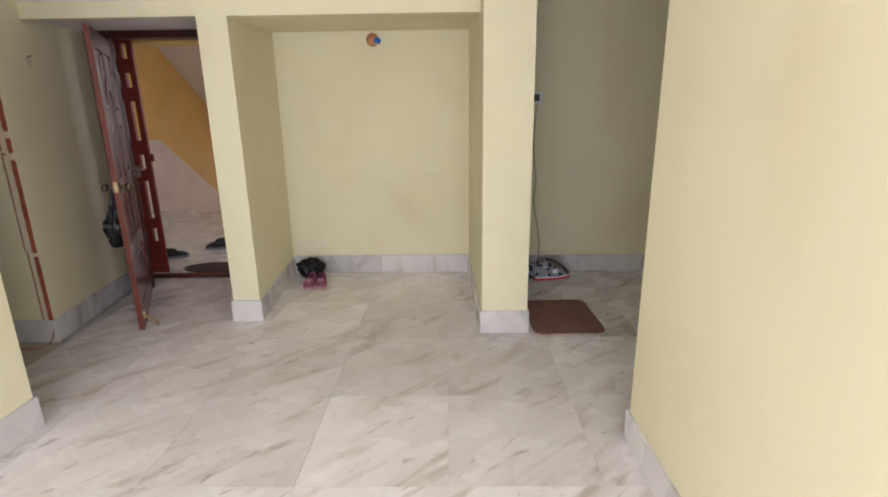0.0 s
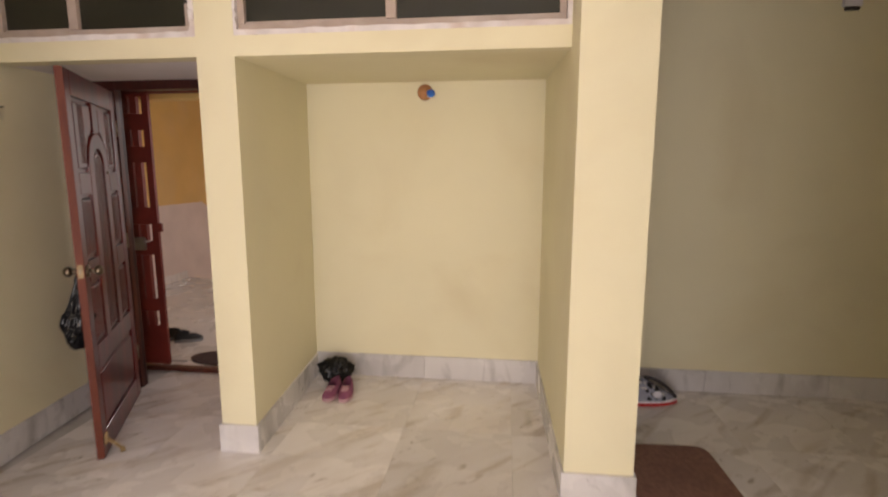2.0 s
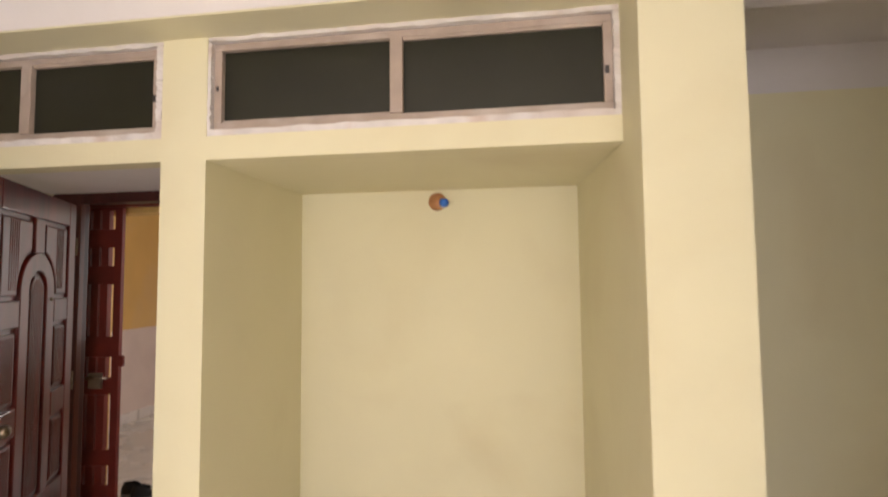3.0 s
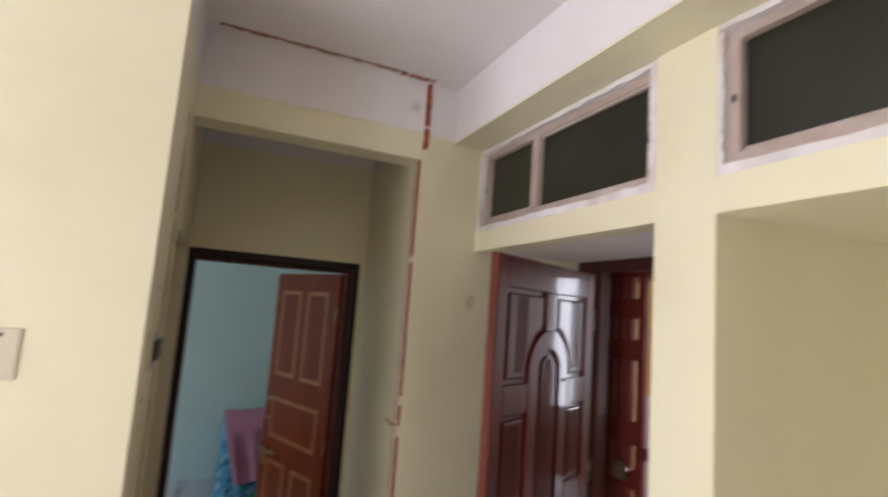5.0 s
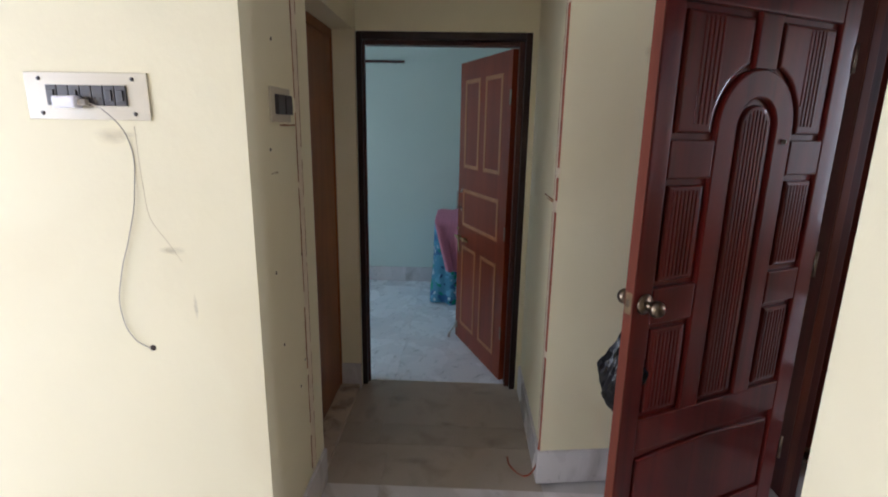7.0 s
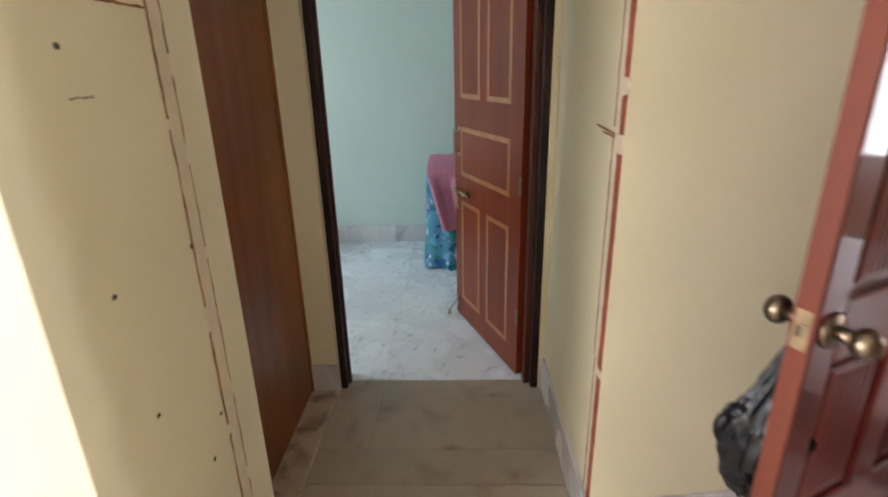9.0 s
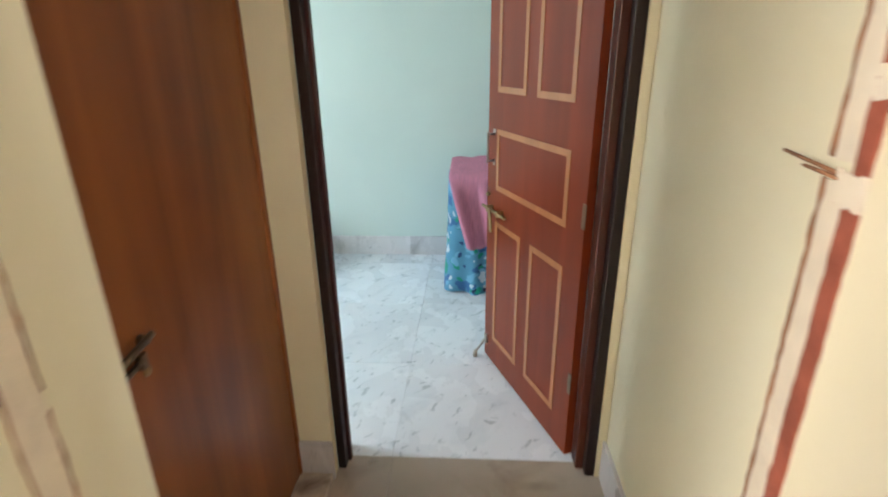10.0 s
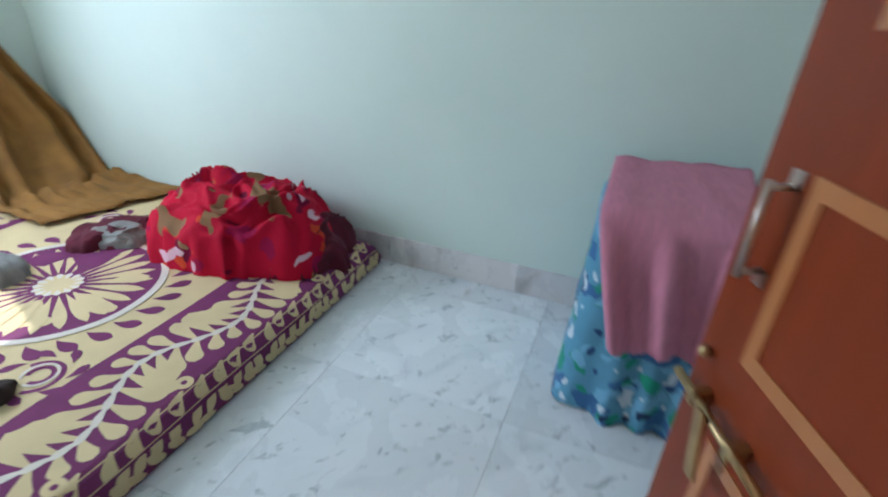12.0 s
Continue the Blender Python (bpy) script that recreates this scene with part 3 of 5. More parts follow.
# added black board, stands in for the shade inside the loft
structure("loft_shade_board", bx(XW, YF + 0.12, 2.24, NX1, YF + 0.13, 2.68), M_near_black, "near-black board as painted shade inside the loft", "loft")


# ---- doors ----
def plate(bm, outline, y0, y1):
    """A flat piece with the given outline in the door's plane, from depth y0 to y1."""
    a = [bm.verts.new((u, y0, v)) for u, v in outline]
    b = [bm.verts.new((u, y1, v)) for u, v in outline]
    f = bm.faces.new(a)
    bm.faces.new(b[::-1])
    for i in range(len(outline)):
        k = (i + 1) % len(outline)
        bm.faces.new((a[i], b[i], b[k], a[k]))
    return f


def arc(cx, cz, r, a0, a1, n):
    return [(cx + r * math.cos(radians(a0 + (a1 - a0) * i / n)), cz + r * math.sin(radians(a0 + (a1 - a0) * i / n))) for i in range(n + 1)]


def entry_leaf():
    """Carved leaf: u runs from the free edge to the hinges, its face at depth 0, its back at 0.036."""
    W, H, C, SPRING = 0.91, 2.085, 0.458, 1.605
    free = Vector((-1.98, 3.447))
    d = Vector((-0.445, 0.895)).normalized()
    turn = Matrix(((d.x, -d.y, 0), (d.y, d.x, 0), (0, 0, 1))).to_4x4()
    door = thing("door_1", Matrix.Translation((free.x, free.y, 0.012)) @ turn, "dark red varnished carved wooden entrance door standing open", "door", kind="structure")
    part("core", bx(0.003, 0.017, 0, W, 0.036, H), M_entry, door)
    part("edge_strip", bx(-0.001, 0.0, 0, 0.0028, 0.036, H, bevel=0.001), M_entry_edge, door, "orange-brown bare edge")

    def piece(name, pts, y0=0.0, y1=0.017, bevel=0.007):
        bm = bmesh.new()
        plate(bm, pts, y0, y1)
        es = [e for e in bm.edges if all(abs(v.co.y - y0) < 1e-5 for v in e.verts)]
        bmesh.ops.recalc_face_normals(bm, faces=bm.faces)
        bmesh.ops.bevel(bm, geom=es, offset=bevel, segments=3, affect="EDGES", profile=0.6)
        return part(name, bm, M_entry, door)

    def rect(a, b, c, e):
        return [(a, c), (b, c), (b, e), (a, e)]

    L0, L1, R0, R1 = 0.082, 0.272, 0.644, 0.818
    IN, OUT = 0.093, 0.186
    piece("stile", rect(0.003, L0, 0, H))
    piece("stile", rect(R1, W, 0, H))
    piece("top_rail", rect(L0, R1, 1.955, H))
    piece("bottom_rail", rect(L0, R1, 0, 0.14))
    piece("cross_rail", rect(L0, R1, 0.50, 0.625))
    for a, b in ((L0, L1), (R0, R1)):
        piece("middle_rail", rect(a, b, 1.446, 1.566))
        piece("lock_rail", rect(a, b, 0.973, 1.097))
    piece("centre_stile", rect(C - 0.052, C + 0.052, SPRING + OUT - 0.004, 1.955))
    # the arch band with its two legs
    out2 = [(C + OUT, 0.625)] + arc(C, SPRING, OUT, 0, 180, 24) + [(C - OUT, 0.625)]
    in2 = [(C + IN, 0.625)] + arc(C, SPRING, IN, 0, 180, 24) + [(C - IN, 0.625)]
    bm = bmesh.new()
    rows = []
    for o, i in zip(out2, in2):
        du, dv = (o[0] - i[0]) * 0.08, (o[1] - i[1]) * 0.08
        rows.append([bm.verts.new(p) for p in ((o[0], 0.017, o[1]), (o[0] - du * 0.3, 0.003, o[1] - dv * 0.3), (o[0] - du, 0.0, o[1] - dv), (i[0] + du, 0.0, i[1] + dv), (i[0] + du * 0.3, 0.003, i[1] + dv * 0.3), (i[0], 0.017, i[1]))])
    for a, b in zip(rows, rows[1:]):
        for k in range(5):
            bm.faces.new((a[k], a[k + 1], b[k + 1], b[k]))
    part("arch", bm, M_entry, door)

    def field(pts, reeds):
        """A raised field with sloped margins, and upright reeds on its middle part."""
        f = piece("raised_field", pts, 0.004, 0.018, 0.011)
        bm = bmesh.new()
        for u, lo, hi in reeds:
            box(bm, u - 0.0055, 0.0012, lo, u + 0.0055, 0.008, hi, bevel=0.0028)
        if reeds:
            part("reeds", bm, M_entry, f)

    m = 0.020
    for side in (-1, 1):
        a0, a1 = (L0 + m, C - 0.052 - m) if side < 0 else (R1 - m, C + 0.052 + m)
        end = L1 - m if side < 0 else R0 + m
        r = OUT + m
        arc0 = math.degrees(math.acos(min(1.0, abs(end - C) / r)))
        arc1 = math.degrees(math.acos(abs(a1 - C) / r))
        curve = arc(C, SPRING, r, 180 - arc0, 180 - arc1, 8) if side < 0 else arc(C, SPRING, r, arc0, arc1, 8)
        pts = [(a0, 1.566 + m), (end, 1.566 + m)] + curve + [(a1, 1.955 - m), (a0, 1.955 - m)]
        lift = lambda u: max(1.59, SPRING + math.sqrt(max(0.0, (r + 0.014) ** 2 - (u - C) ** 2)))
        mid = (L0 + L1) / 2 + 0.035 if side < 0 else (R0 + R1) / 2 - 0.025
        field(pts, [(mid + k * 0.019, lift(mid + k * 0.019) + 0.008, 1.925) for k in (-2, -1, 0, 1, 2)])
    for a, b in ((L0 + m, L1 - m), (R0 + m, R1 - m)):
        for lo, hi in ((1.097 + m, 1.446 - m), (0.625 + m, 0.973 - m)):
            field(rect(a, b, lo, hi), [((a + b) / 2 + k * 0.017, lo + 0.016, hi - 0.016) for k in (-3, -2, -1, 0, 1, 2, 3)])
    top = arc(C, SPRING, IN - m, 0, 180, 14)
    field([(C - IN + m, 0.625 + m), (C + IN - m, 0.625 + m)] + top, [(C + k * 0.017, 0.66, SPRING + math.sqrt((IN - m - 0.016) ** 2 - (k * 0.017) ** 2)) for k in (-3, -2, -1, 0, 1, 2, 3)])
    field([(L0 + m, 0.14 + m), (R1 - m, 0.14 + m), (R1 - m, 0.46), (C, 0.48), (L0 + m, 0.46)], [])
    # lock: knobs on both faces, and the plate on the edge
    for side in (-1, 1):
        base = 0.0 if side < 0 else 0.036
        bm = bmesh.new()
        cyl(bm, (0.050, base, 1.050), (0.050, base + side * 0.008, 1.050), 0.034, 0.030, 20)
        cyl(bm, (0.050, base + side * 0.008, 1.050), (0.050, base + side * 0.035, 1.050), 0.012, 0.014, 14)
        ball(bm, (0.050, base + side * 0.052, 1.050), 0.027, 1, 0.85, 1, 18)
        part("knob", bm, M_bronze, door, "antique bronze door knob", True)
    lock_plate = part("latch_plate", bx(-0.0022, 0.005, 1.018, 0.0, 0.031, 1.09, bevel=0.0005), M_plate, door, "brass latch plate")
    part("latch_bolt", bx(-0.007, 0.012, 1.043, -0.002, 0.024, 1.066, bevel=0.002), M_bronze, lock_plate, "dark latch bolt")
    bm = bmesh.new()
    ball(bm, (0.598, -0.004, 1.562), 0.009)
    part("peephole", bm, M_bronze, door, "small round peephole", True)
    # foot bolt near the floor on the carved face
    bolt = part("foot_bolt", cyl(bmesh.new(), (0.035, -0.012, 0.10), (0.035, -0.075, 0.035), 0.009, 0.009), M_brass, door, "brass foot stopper folded out", True)
    part("bolt_plate", bx(0.02, -0.014, 0.075, 0.05, -0.0005, 0.135, bevel=0.003), M_brass, bolt)
    bm = bmesh.new()
    cyl(bm, (0.035, -0.075, 0.04), (0.035, -0.082, 0.012), 0.012, 0.014)
    part("rubber_tip", bm, M_brass, bolt, smooth=True)
    for z in (0.25, 1.05, 1.8):
        part("hinge", cyl(bmesh.new(), (W + 0.004, -0.002, z), (W + 0.004, -0.002, z + 0.1), 0.006), M_bronze, door, smooth=True)
    return door


entry = entry_leaf()

# entrance frame: deep jambs and head, then the steel grill frame with its sill
fr = thing("door_frame_1", pose(-1.945, 4.36, 0), "dark brown wooden entrance door frame", "door frame", kind="structure")
part("jamb", bx(-0.70, 0, 0, -0.508, 0.065, 2.185, bevel=0.006), M_jamb, fr)
part("jamb", bx(0.495, 0, 0, 0.558, 0.1, 2.185, bevel=0.006), M_jamb, fr)
part("head", bx(-0.508, 0.002, 2.125, 0.495, 0.1, 2.185, bevel=0.006), M_jamb, fr)
part("bead", bx(-0.512, -0.004, 0, -0.504, 0.03, 2.12, bevel=0.003), M_frame_red, fr)
gf = thing("gate_frame", pose(-1.95, 4.665, 0), "maroon painted steel gate frame in the entrance", "gate frame", kind="structure")
part("sill", bx(-1.08, 0, 0, 0.56, 0.06, 0.035, bevel=0.004), M_frame_red, gf, "brown wooden sill")
part("post", bx(-1.09, 0.002, 0.035, -1.05, 0.06, 2.15, bevel=0.003), M_grill, gf)
part("post", bx(0.52, 0.002, 0.035, 0.56, 0.06, 2.15, bevel=0.003), M_grill, gf)
part("lintel", bx(-1.05, 0.002, 2.15, 0.52, 0.06, 2.19, bevel=0.003), M_grill, gf)


def grill_gate():
    """A steel gate leaf of solid bands and slotted rows, swung outwards."""
    a, b = Vector((-2.99, 4.665)), Vector((-2.468, 4.70))
    d = (b - a).normalized()
    W, H = (b - a).length, 2.11
    turn = Matrix(((d.x, -d.y, 0), (d.y, d.x, 0), (0, 0, 1))).to_4x4()
    g = thing("steel_gate", Matrix.Translation((a.x, a.y, 0.045)) @ turn, "maroon painted slotted steel gate leaf standing open", "gate")
    part("edge_bar", bx(0, 0, 0, 0.03, 0.03, H, bevel=0.003), M_grill, g)
    part("edge_bar", bx(W - 0.05, 0, 0, W, 0.03, H, bevel=0.003), M_grill, g)
    bands = [(0.0, 0.32), (0.44, 0.54), (0.89, 1.00), (1.13, 1.26), (1.60, 1.72), (1.84, 1.96), (2.085, 2.11)]
    for z0, z1 in bands:
        part("band", bx(0.03, 0.008, z0, W - 0.05, 0.022, z1, bevel=0.002), M_grill, g)
    n = 7
    step = (W - 0.08) / n
    for (z0, z1), (z2, z3) in zip(bands, bands[1:]):
        for i in range(1, n):
            u = 0.03 + i * step
            part("bar", bx(u - 0.024, -0.004, z1, u + 0.024, 0.036, z2), M_grill, g)
    lock = part("lock", bx(W - 0.19, -0.02, 0.93, W - 0.10, 0.0, 1.03, bevel=0.006), M_steel, g, "steel rim lock")
    part("lock_bolt", cyl(bmesh.new(), (W - 0.2, -0.024, 1.0), (W - 0.06, -0.024, 1.0), 0.008), M_steel, lock, smooth=True)
    part("hasp", bx(W - 0.01, -0.006, 1.07, W + 0.035, 0.012, 1.14, bevel=0.006), M_grill, g, "maroon hasp on the edge")
    return g


grill_gate()

# bedroom door frame: dark outer rim, reddish rebate
bf = thing("door_frame_2", pose(-3.42, 2.79, 0), "dark brown wooden bedroom door frame", "door frame", kind="structure")
y0, y1, x0, x1 = YS + 0.001 - 2.79, YN - 0.03 - 2.79, -0.045, 0.058
part("jamb", bx(x1 - 0.040, y0, 0, x1, y0 + 0.030, 2.10, bevel=0.004), M_frame, bf)
part("rebate", bx(x1 - 0.132, y0, 0, x1 - 0.0655, y0 + 0.020, 2.06, bevel=0.004), M_frame, bf)
part("rebate", bx(x1 - 0.065, y0, 0, x1 - 0.0405, y0 + 0.041, 2.06, bevel=0.004), M_jamb, bf)
part("jamb", bx(x0, y1 - 0.035, 0, x1, y1, 2.10, bevel=0.005), M_frame, bf)
part("rebate", bx(x0, y1 - 0.064, 0, x1 - 0.035, y1 - 0.035, 2.06, bevel=0.004), M_frame_red, bf)
part("head", bx(x0, y0 + 0.030, 2.06, x1, y1 - 0.035, 2.10, bevel=0.005), M_frame, bf)
part("rebate", bx(x0, y0 + 0.042, 2.035, x1 - 0.035, y1 - 0.064, 2.06, bevel=0.004), M_jamb, bf)
structure("wall_jamb_strip", bx(-3.49, YN - 0.03, 0, -3.36, YN, 2.10), M_yellow, "pale yellow plaster strip beside the frame", "wall")


def bedroom_leaf():
    """Veneered leaf with light inlay frames; u from the free edge to the hinges."""
    W, H = 0.785, 2.02
    hinge = Vector((-3.455, 3.160))
    d = Vector((0.928, 0.373)).normalized()
    free = hinge - d * W
    turn = Matrix(((d.x, -d.y, 0), (d.y, d.x, 0), (0, 0, 1))).to_4x4()
    door = thing("door_2", Matrix.Translation((free.x, free.y, 0.012)) @ turn, "red-brown veneered bedroom door with light inlay, standing open", "door", kind="structure")
    part("leaf", bx(0, 0, 0, W, 0.035, H, bevel=0.002), M_bleaf, door)

    def inlay(a, b, c, e, t=0.024):
        bm = bmesh.new()
        for q in ((a, c, b, c + t), (a, e - t, b, e), (a, c + t, a + t, e - t), (b - t, c + t, b, e - t)):
            box(bm, q[0], -0.0022, q[1], q[2], 0.001, q[3])
        part("inlay_frame", bm, M_inlay, door, "light wood inlay frame")

    inlay(0.095, 0.346, 1.311, 1.90)
    inlay(0.430, 0.677, 1.311, 1.90)
    inlay(0.095, 0.677, 0.893, 1.160)
    inlay(0.095, 0.346, 0.130, 0.748)
    inlay(0.430, 0.677, 0.130, 0.748)
    # pull handle
    bm = bmesh.new()
    cyl(bm, (0.068, 0, 1.02), (0.068, -0.032, 1.02), 0.005)
    cyl(bm, (0.068, 0, 1.135), (0.068, -0.032, 1.135), 0.005)
    cyl(bm, (0.068, -0.032, 1.012), (0.068, -0.032, 1.143), 0.0052)
    h = part("pull_handle", bm, M_steel, door, "steel pull handle", True)
    for z in (1.0, 1.135):
        part("foot_plate", bx(0.057, -0.003, z, 0.079, 0.0005, z + 0.022, bevel=0.001), M_steel, h)
    # sliding latch with its hanging hasp
    latch = part("latch_rod", cyl(bmesh.new(), (0.0, -0.022, 0.80), (0.235, -0.022, 0.80), 0.0075), M_brass, door, "brass sliding latch rod", True)
    for u in (0.06, 0.165):
        part("latch_ring", bx(u - 0.008, -0.031, 0.786, u + 0.008, 0.0005, 0.814, bevel=0.003), M_brass, latch)
    bm = bx(0.094, -0.040, 0.705, 0.117, -0.032, 0.812, bevel=0.003)
    bmesh.ops.transform(bm, matrix=Matrix.Translation((0.105, 0, 0.80)) @ Matrix.Rotation(radians(-14), 4, "Y") @ Matrix.Translation((-0.105, 0, -0.80)), verts=bm.verts)
    part("hasp", bm, M_brass, latch, "brass hasp hanging down")
    bm = bmesh.new()
    ball(bm, (0.03, -0.01, 0.86), 0.010)
    part("knob", bm, M_brass, latch, smooth=True)
    # door stopper
    bm = bmesh.new()
    cyl(bm, (0.03, -0.008, 0.10), (0.012, -0.055, 0.02), 0.006)
    cyl(bm, (0.012, -0.055, 0.028), (0.010, -0.058, -0.008), 0.010, 0.012)
    st = part("door_stopper", bm, M_steel, door, "steel fold-down door stopper", True)
    part("stopper_plate", bx(0.018, -0.012, 0.075, 0.045, 0.0005, 0.125, bevel=0.003), M_steel, st)
    for z in (0.28, 0.92, 1.72):
        part("hinge", bx(W - 0.016, -0.003, z, W + 0.004, 0.001, z + 0.085, bevel=0.001), M_bronze, door, "dark brass hinge leaf")
    return door


bedroom_leaf()

# flush wooden door in the corridor, its thin frame and the marble step before it
bd = thing("door_3", pose(-2.892, YS - 0.125, 0.03), "closed plain brown veneered door in the corridor", "door", kind="structure")
part("leaf", bx(-0.405, -0.036, 0, 0.405, 0.0, 2.02, bevel=0.002), M_bath, bd)
part("jamb", bx(0.405, -0.04, -0.03, 0.426, 0.008, 2.07, bevel=0.004), M_bath, bd)
part("jamb", bx(-0.427, -0.04, -0.03, -0.405, 0.008, 2.07, bevel=0.004), M_bath, bd)
part("head", bx(-0.405, -0.04, 2.022, 0.405, 0.008, 2.07, bevel=0.004), M_bath, bd)
part("lever", cyl(bmesh.new(), (0.335, 0.014, 0.925), (0.205, 0.016, 0.945), 0.008, 0.0065), M_bronze, bd, "dark bronze lever handle", True)
part("lever_stem", cyl(bmesh.new(), (0.222, -0.001, 0.941), (0.222, 0.018, 0.941), 0.010, 0.009), M_bronze, bd, smooth=True)
part("latch_bar", cyl(bmesh.new(), (0.34, 0.008, 0.893), (0.232, 0.008, 0.905), 0.006, 0.006), M_bronze, bd, "dark bronze latch bar", True)
part("latch_staple", bx(0.228, -0.001, 0.888, 0.246, 0.014, 0.920, bevel=0.003), M_bronze, bd)
part("keyhole", cyl(bmesh.new(), (0.222, 0.004, 0.872), (0.222, -0.001, 0.872), 0.010), M_brass, bd, "dull brass lock cylinder", True)
M_step = material("stained_step_marble", (0.52, 0.43, 0.33), 0.4, variation=0.12, scale=5, bump=0.15, stain=(0.13, 0.08, 0.05), stain_amount=0.95, stain_scale=9)
structure("bathroom_step", bx(-3.318, YS - 0.125, 0, -2.467, YS - 0.006, 0.03, bevel=0.004), M_step, "stained marble door step", "step")
# unseen panel added behind the door, its darkness painted black
structure("bath_shade_panel", bx(-3.34, YS - 0.32, -0.1, -2.4, YS - 0.2, 2.2), M_near_black, "unseen black panel as painted shade behind the closed door", "wall")

def cable(name, points, radius, mat, label):
    """A round cable along a smooth curve through the points, as one mesh."""
    cu = bpy.data.curves.new(name, "CURVE")
    cu.dimensions, cu.bevel_depth, cu.bevel_resolution, cu.resolution_u = "3D", radius, 2, 10
    sp = cu.splines.new("BEZIER")
    sp.bezier_points.add(len(points) - 1)
    for b, p in zip(sp.bezier_points, points):
        b.co = p
        b.handle_left_type = b.handle_right_type = "AUTO"
    cu.materials.append(mat)
    return tagged(new(name, cu), label, "cable")


# ---- wall marks: cable grooves, holes, stains ----
def rough_strip(x0, y0, z0, x1, y1, z1, seed, cuts=24, wob=0.003):
    """A ragged strip, long in z or in one flat direction."""
    bm = bx(x0, y0, z0, x1, y1, z1)
    longest = max(abs(x1 - x0), abs(y1 - y0), abs(z1 - z0))
    bmesh.ops.subdivide_edges(bm, edges=[e for e in bm.edges if e.calc_length() > longest * 0.9], cuts=cuts)
    rng = random.Random(seed)
    for v in bm.verts:
        v.co += Vector((rng.uniform(-1, 1) * wob, rng.uniform(-1, 1) * wob * 0.15, rng.uniform(-1, 1) * wob))
    return bm


gr = thing("cable_groove", pose(0, 0, 0), "red cable groove chased into the plaster corner", "wall groove", kind="structure")
part("red_cut", rough_strip(XL - 0.034, YN - 0.0035, 0.0, XL - 0.003, YN + 0.004, 2.62, 3, 110, 0.0022), M_groove, gr, "exposed red brick cut")
for k, (z0, z1, off) in enumerate(((0.17, 0.66, 0.064), (0.66, 1.30, 0.076), (1.33, 1.95, 0.074), (1.95, 2.6, 0.064))):
    part("thin_cut", rough_strip(XL - off - 0.012, YN - 0.002, z0, XL - off, YN + 0.003, z1, 9 + k, 30, 0.0024), M_groove_thin, gr)
    part("filler_strip", rough_strip(XL - off, YN - 0.0025, z0, XL - 0.036, YN + 0.003, z1, 20 + k, 30, 0.0018), M_plaster, gr, "cream filler plaster")
for z, half, wide in ((0.64, 0.012, 0.040), (1.295, 0.022, 0.060), (1.43, 0.018, 0.030), (2.08, 0.014, 0.040)):
    part("filler_lump", rough_strip(XL - wide, YN - 0.007, z - half, XL + 0.002, YN + 0.003, z + half, int(z * 100), 6, 0.005), M_plaster, gr)
for i, (z0, z1) in enumerate(((2.62, 2.72), (2.74, 2.95))):
    part("red_cut", rough_strip(XL - 0.004, YN + 0.004, z0, XL + 0.004, YN + 0.030, z1, 30 + i, 14, 0.007), M_groove, gr, "exposed red brick cut")
part("ceiling_cut", rough_strip(XL + 0.03, YS + 0.05, CEIL - 0.004, XL + 0.045, YN - 0.12, CEIL + 0.002, 40, 40, 0.004), M_groove_thin, gr, "thin reddish crack along the ceiling")
bm = rough_strip(XL + 0.012, YN - 0.14, CEIL - 0.004, XL + 0.036, YN + 0.03, CEIL + 0.002, 41, 16, 0.006)
part("ceiling_cut", bm, M_groove, gr, "red cut across the ceiling corner")
stub = thing("wire_stub", pose(XL - 0.045, YN, 1.31), "bent wire ends sticking out of the wall", "wire")
part("wire", cyl(bmesh.new(), (0, 0, 0), (-0.095, -0.030, 0.020), 0.0034, 0.0026, 7), M_groove_thin, stub, smooth=True)
part("wire", cyl(bmesh.new(), (0.004, 0, -0.006), (-0.055, -0.024, 0.006), 0.0034, 0.0026, 7), M_groove_thin, stub, smooth=True)

g2 = thing("cable_groove", pose(0, 0, 0), "filled cable groove beside the brown door", "wall groove", kind="structure")
part("thin_cut", rough_strip(-2.285, YS - 0.003, 1.598, -2.13, YS + 0.002, 1.603, 91, 12, 0.0018), M_groove_thin, g2)
part("filler_strip", rough_strip(-2.334, YS - 0.003, 0.17, -2.288, YS + 0.002, 2.55, 50, 60, 0.002), M_plaster, g2, "cream filler plaster")
for k, x in enumerate((-2.288, -2.337)):
    rng = random.Random(80 + k)
    z = 0.19
    while z < 2.45:
        top = z + rng.uniform(0.06, 0.42)
        wide = rng.uniform(0.003, 0.008) * (1.0 - 0.35 * k)
        part("thin_cut", rough_strip(x, YS - 0.003, z, x + wide, YS + 0.0025, min(2.5, top), rng.randrange(900), max(6, int((top - z) * 40)), 0.0022), M_groove_thin, g2)
        z = top + rng.uniform(0.01, 0.07)
for x, z in ((-2.032, 1.525), (-2.016, 1.128), (-2.30, 1.518), (-2.2, 0.62), (-2.265, 0.70), (-2.281, 1.126), (-2.09, 1.86), (-2.05, 0.86)):
    bm = cyl(bmesh.new(), (x, YS - 0.004, z), (x, YS + 0.0015, z), 0.006, 0.005, 8)
    tagged(part("nail_hole", bm, M_near_black), "small dark nail hole in the wall", "nail hole", "nail holes", "structure")
bm = rough_strip(-2.085, YS - 0.002, 1.449, -2.03, YS + 0.0012, 1.4525, 77, 8, 0.0014)
tagged(part("scratch", bm, M_smudge), "short scratch on the wall", "scratch", kind="structure")


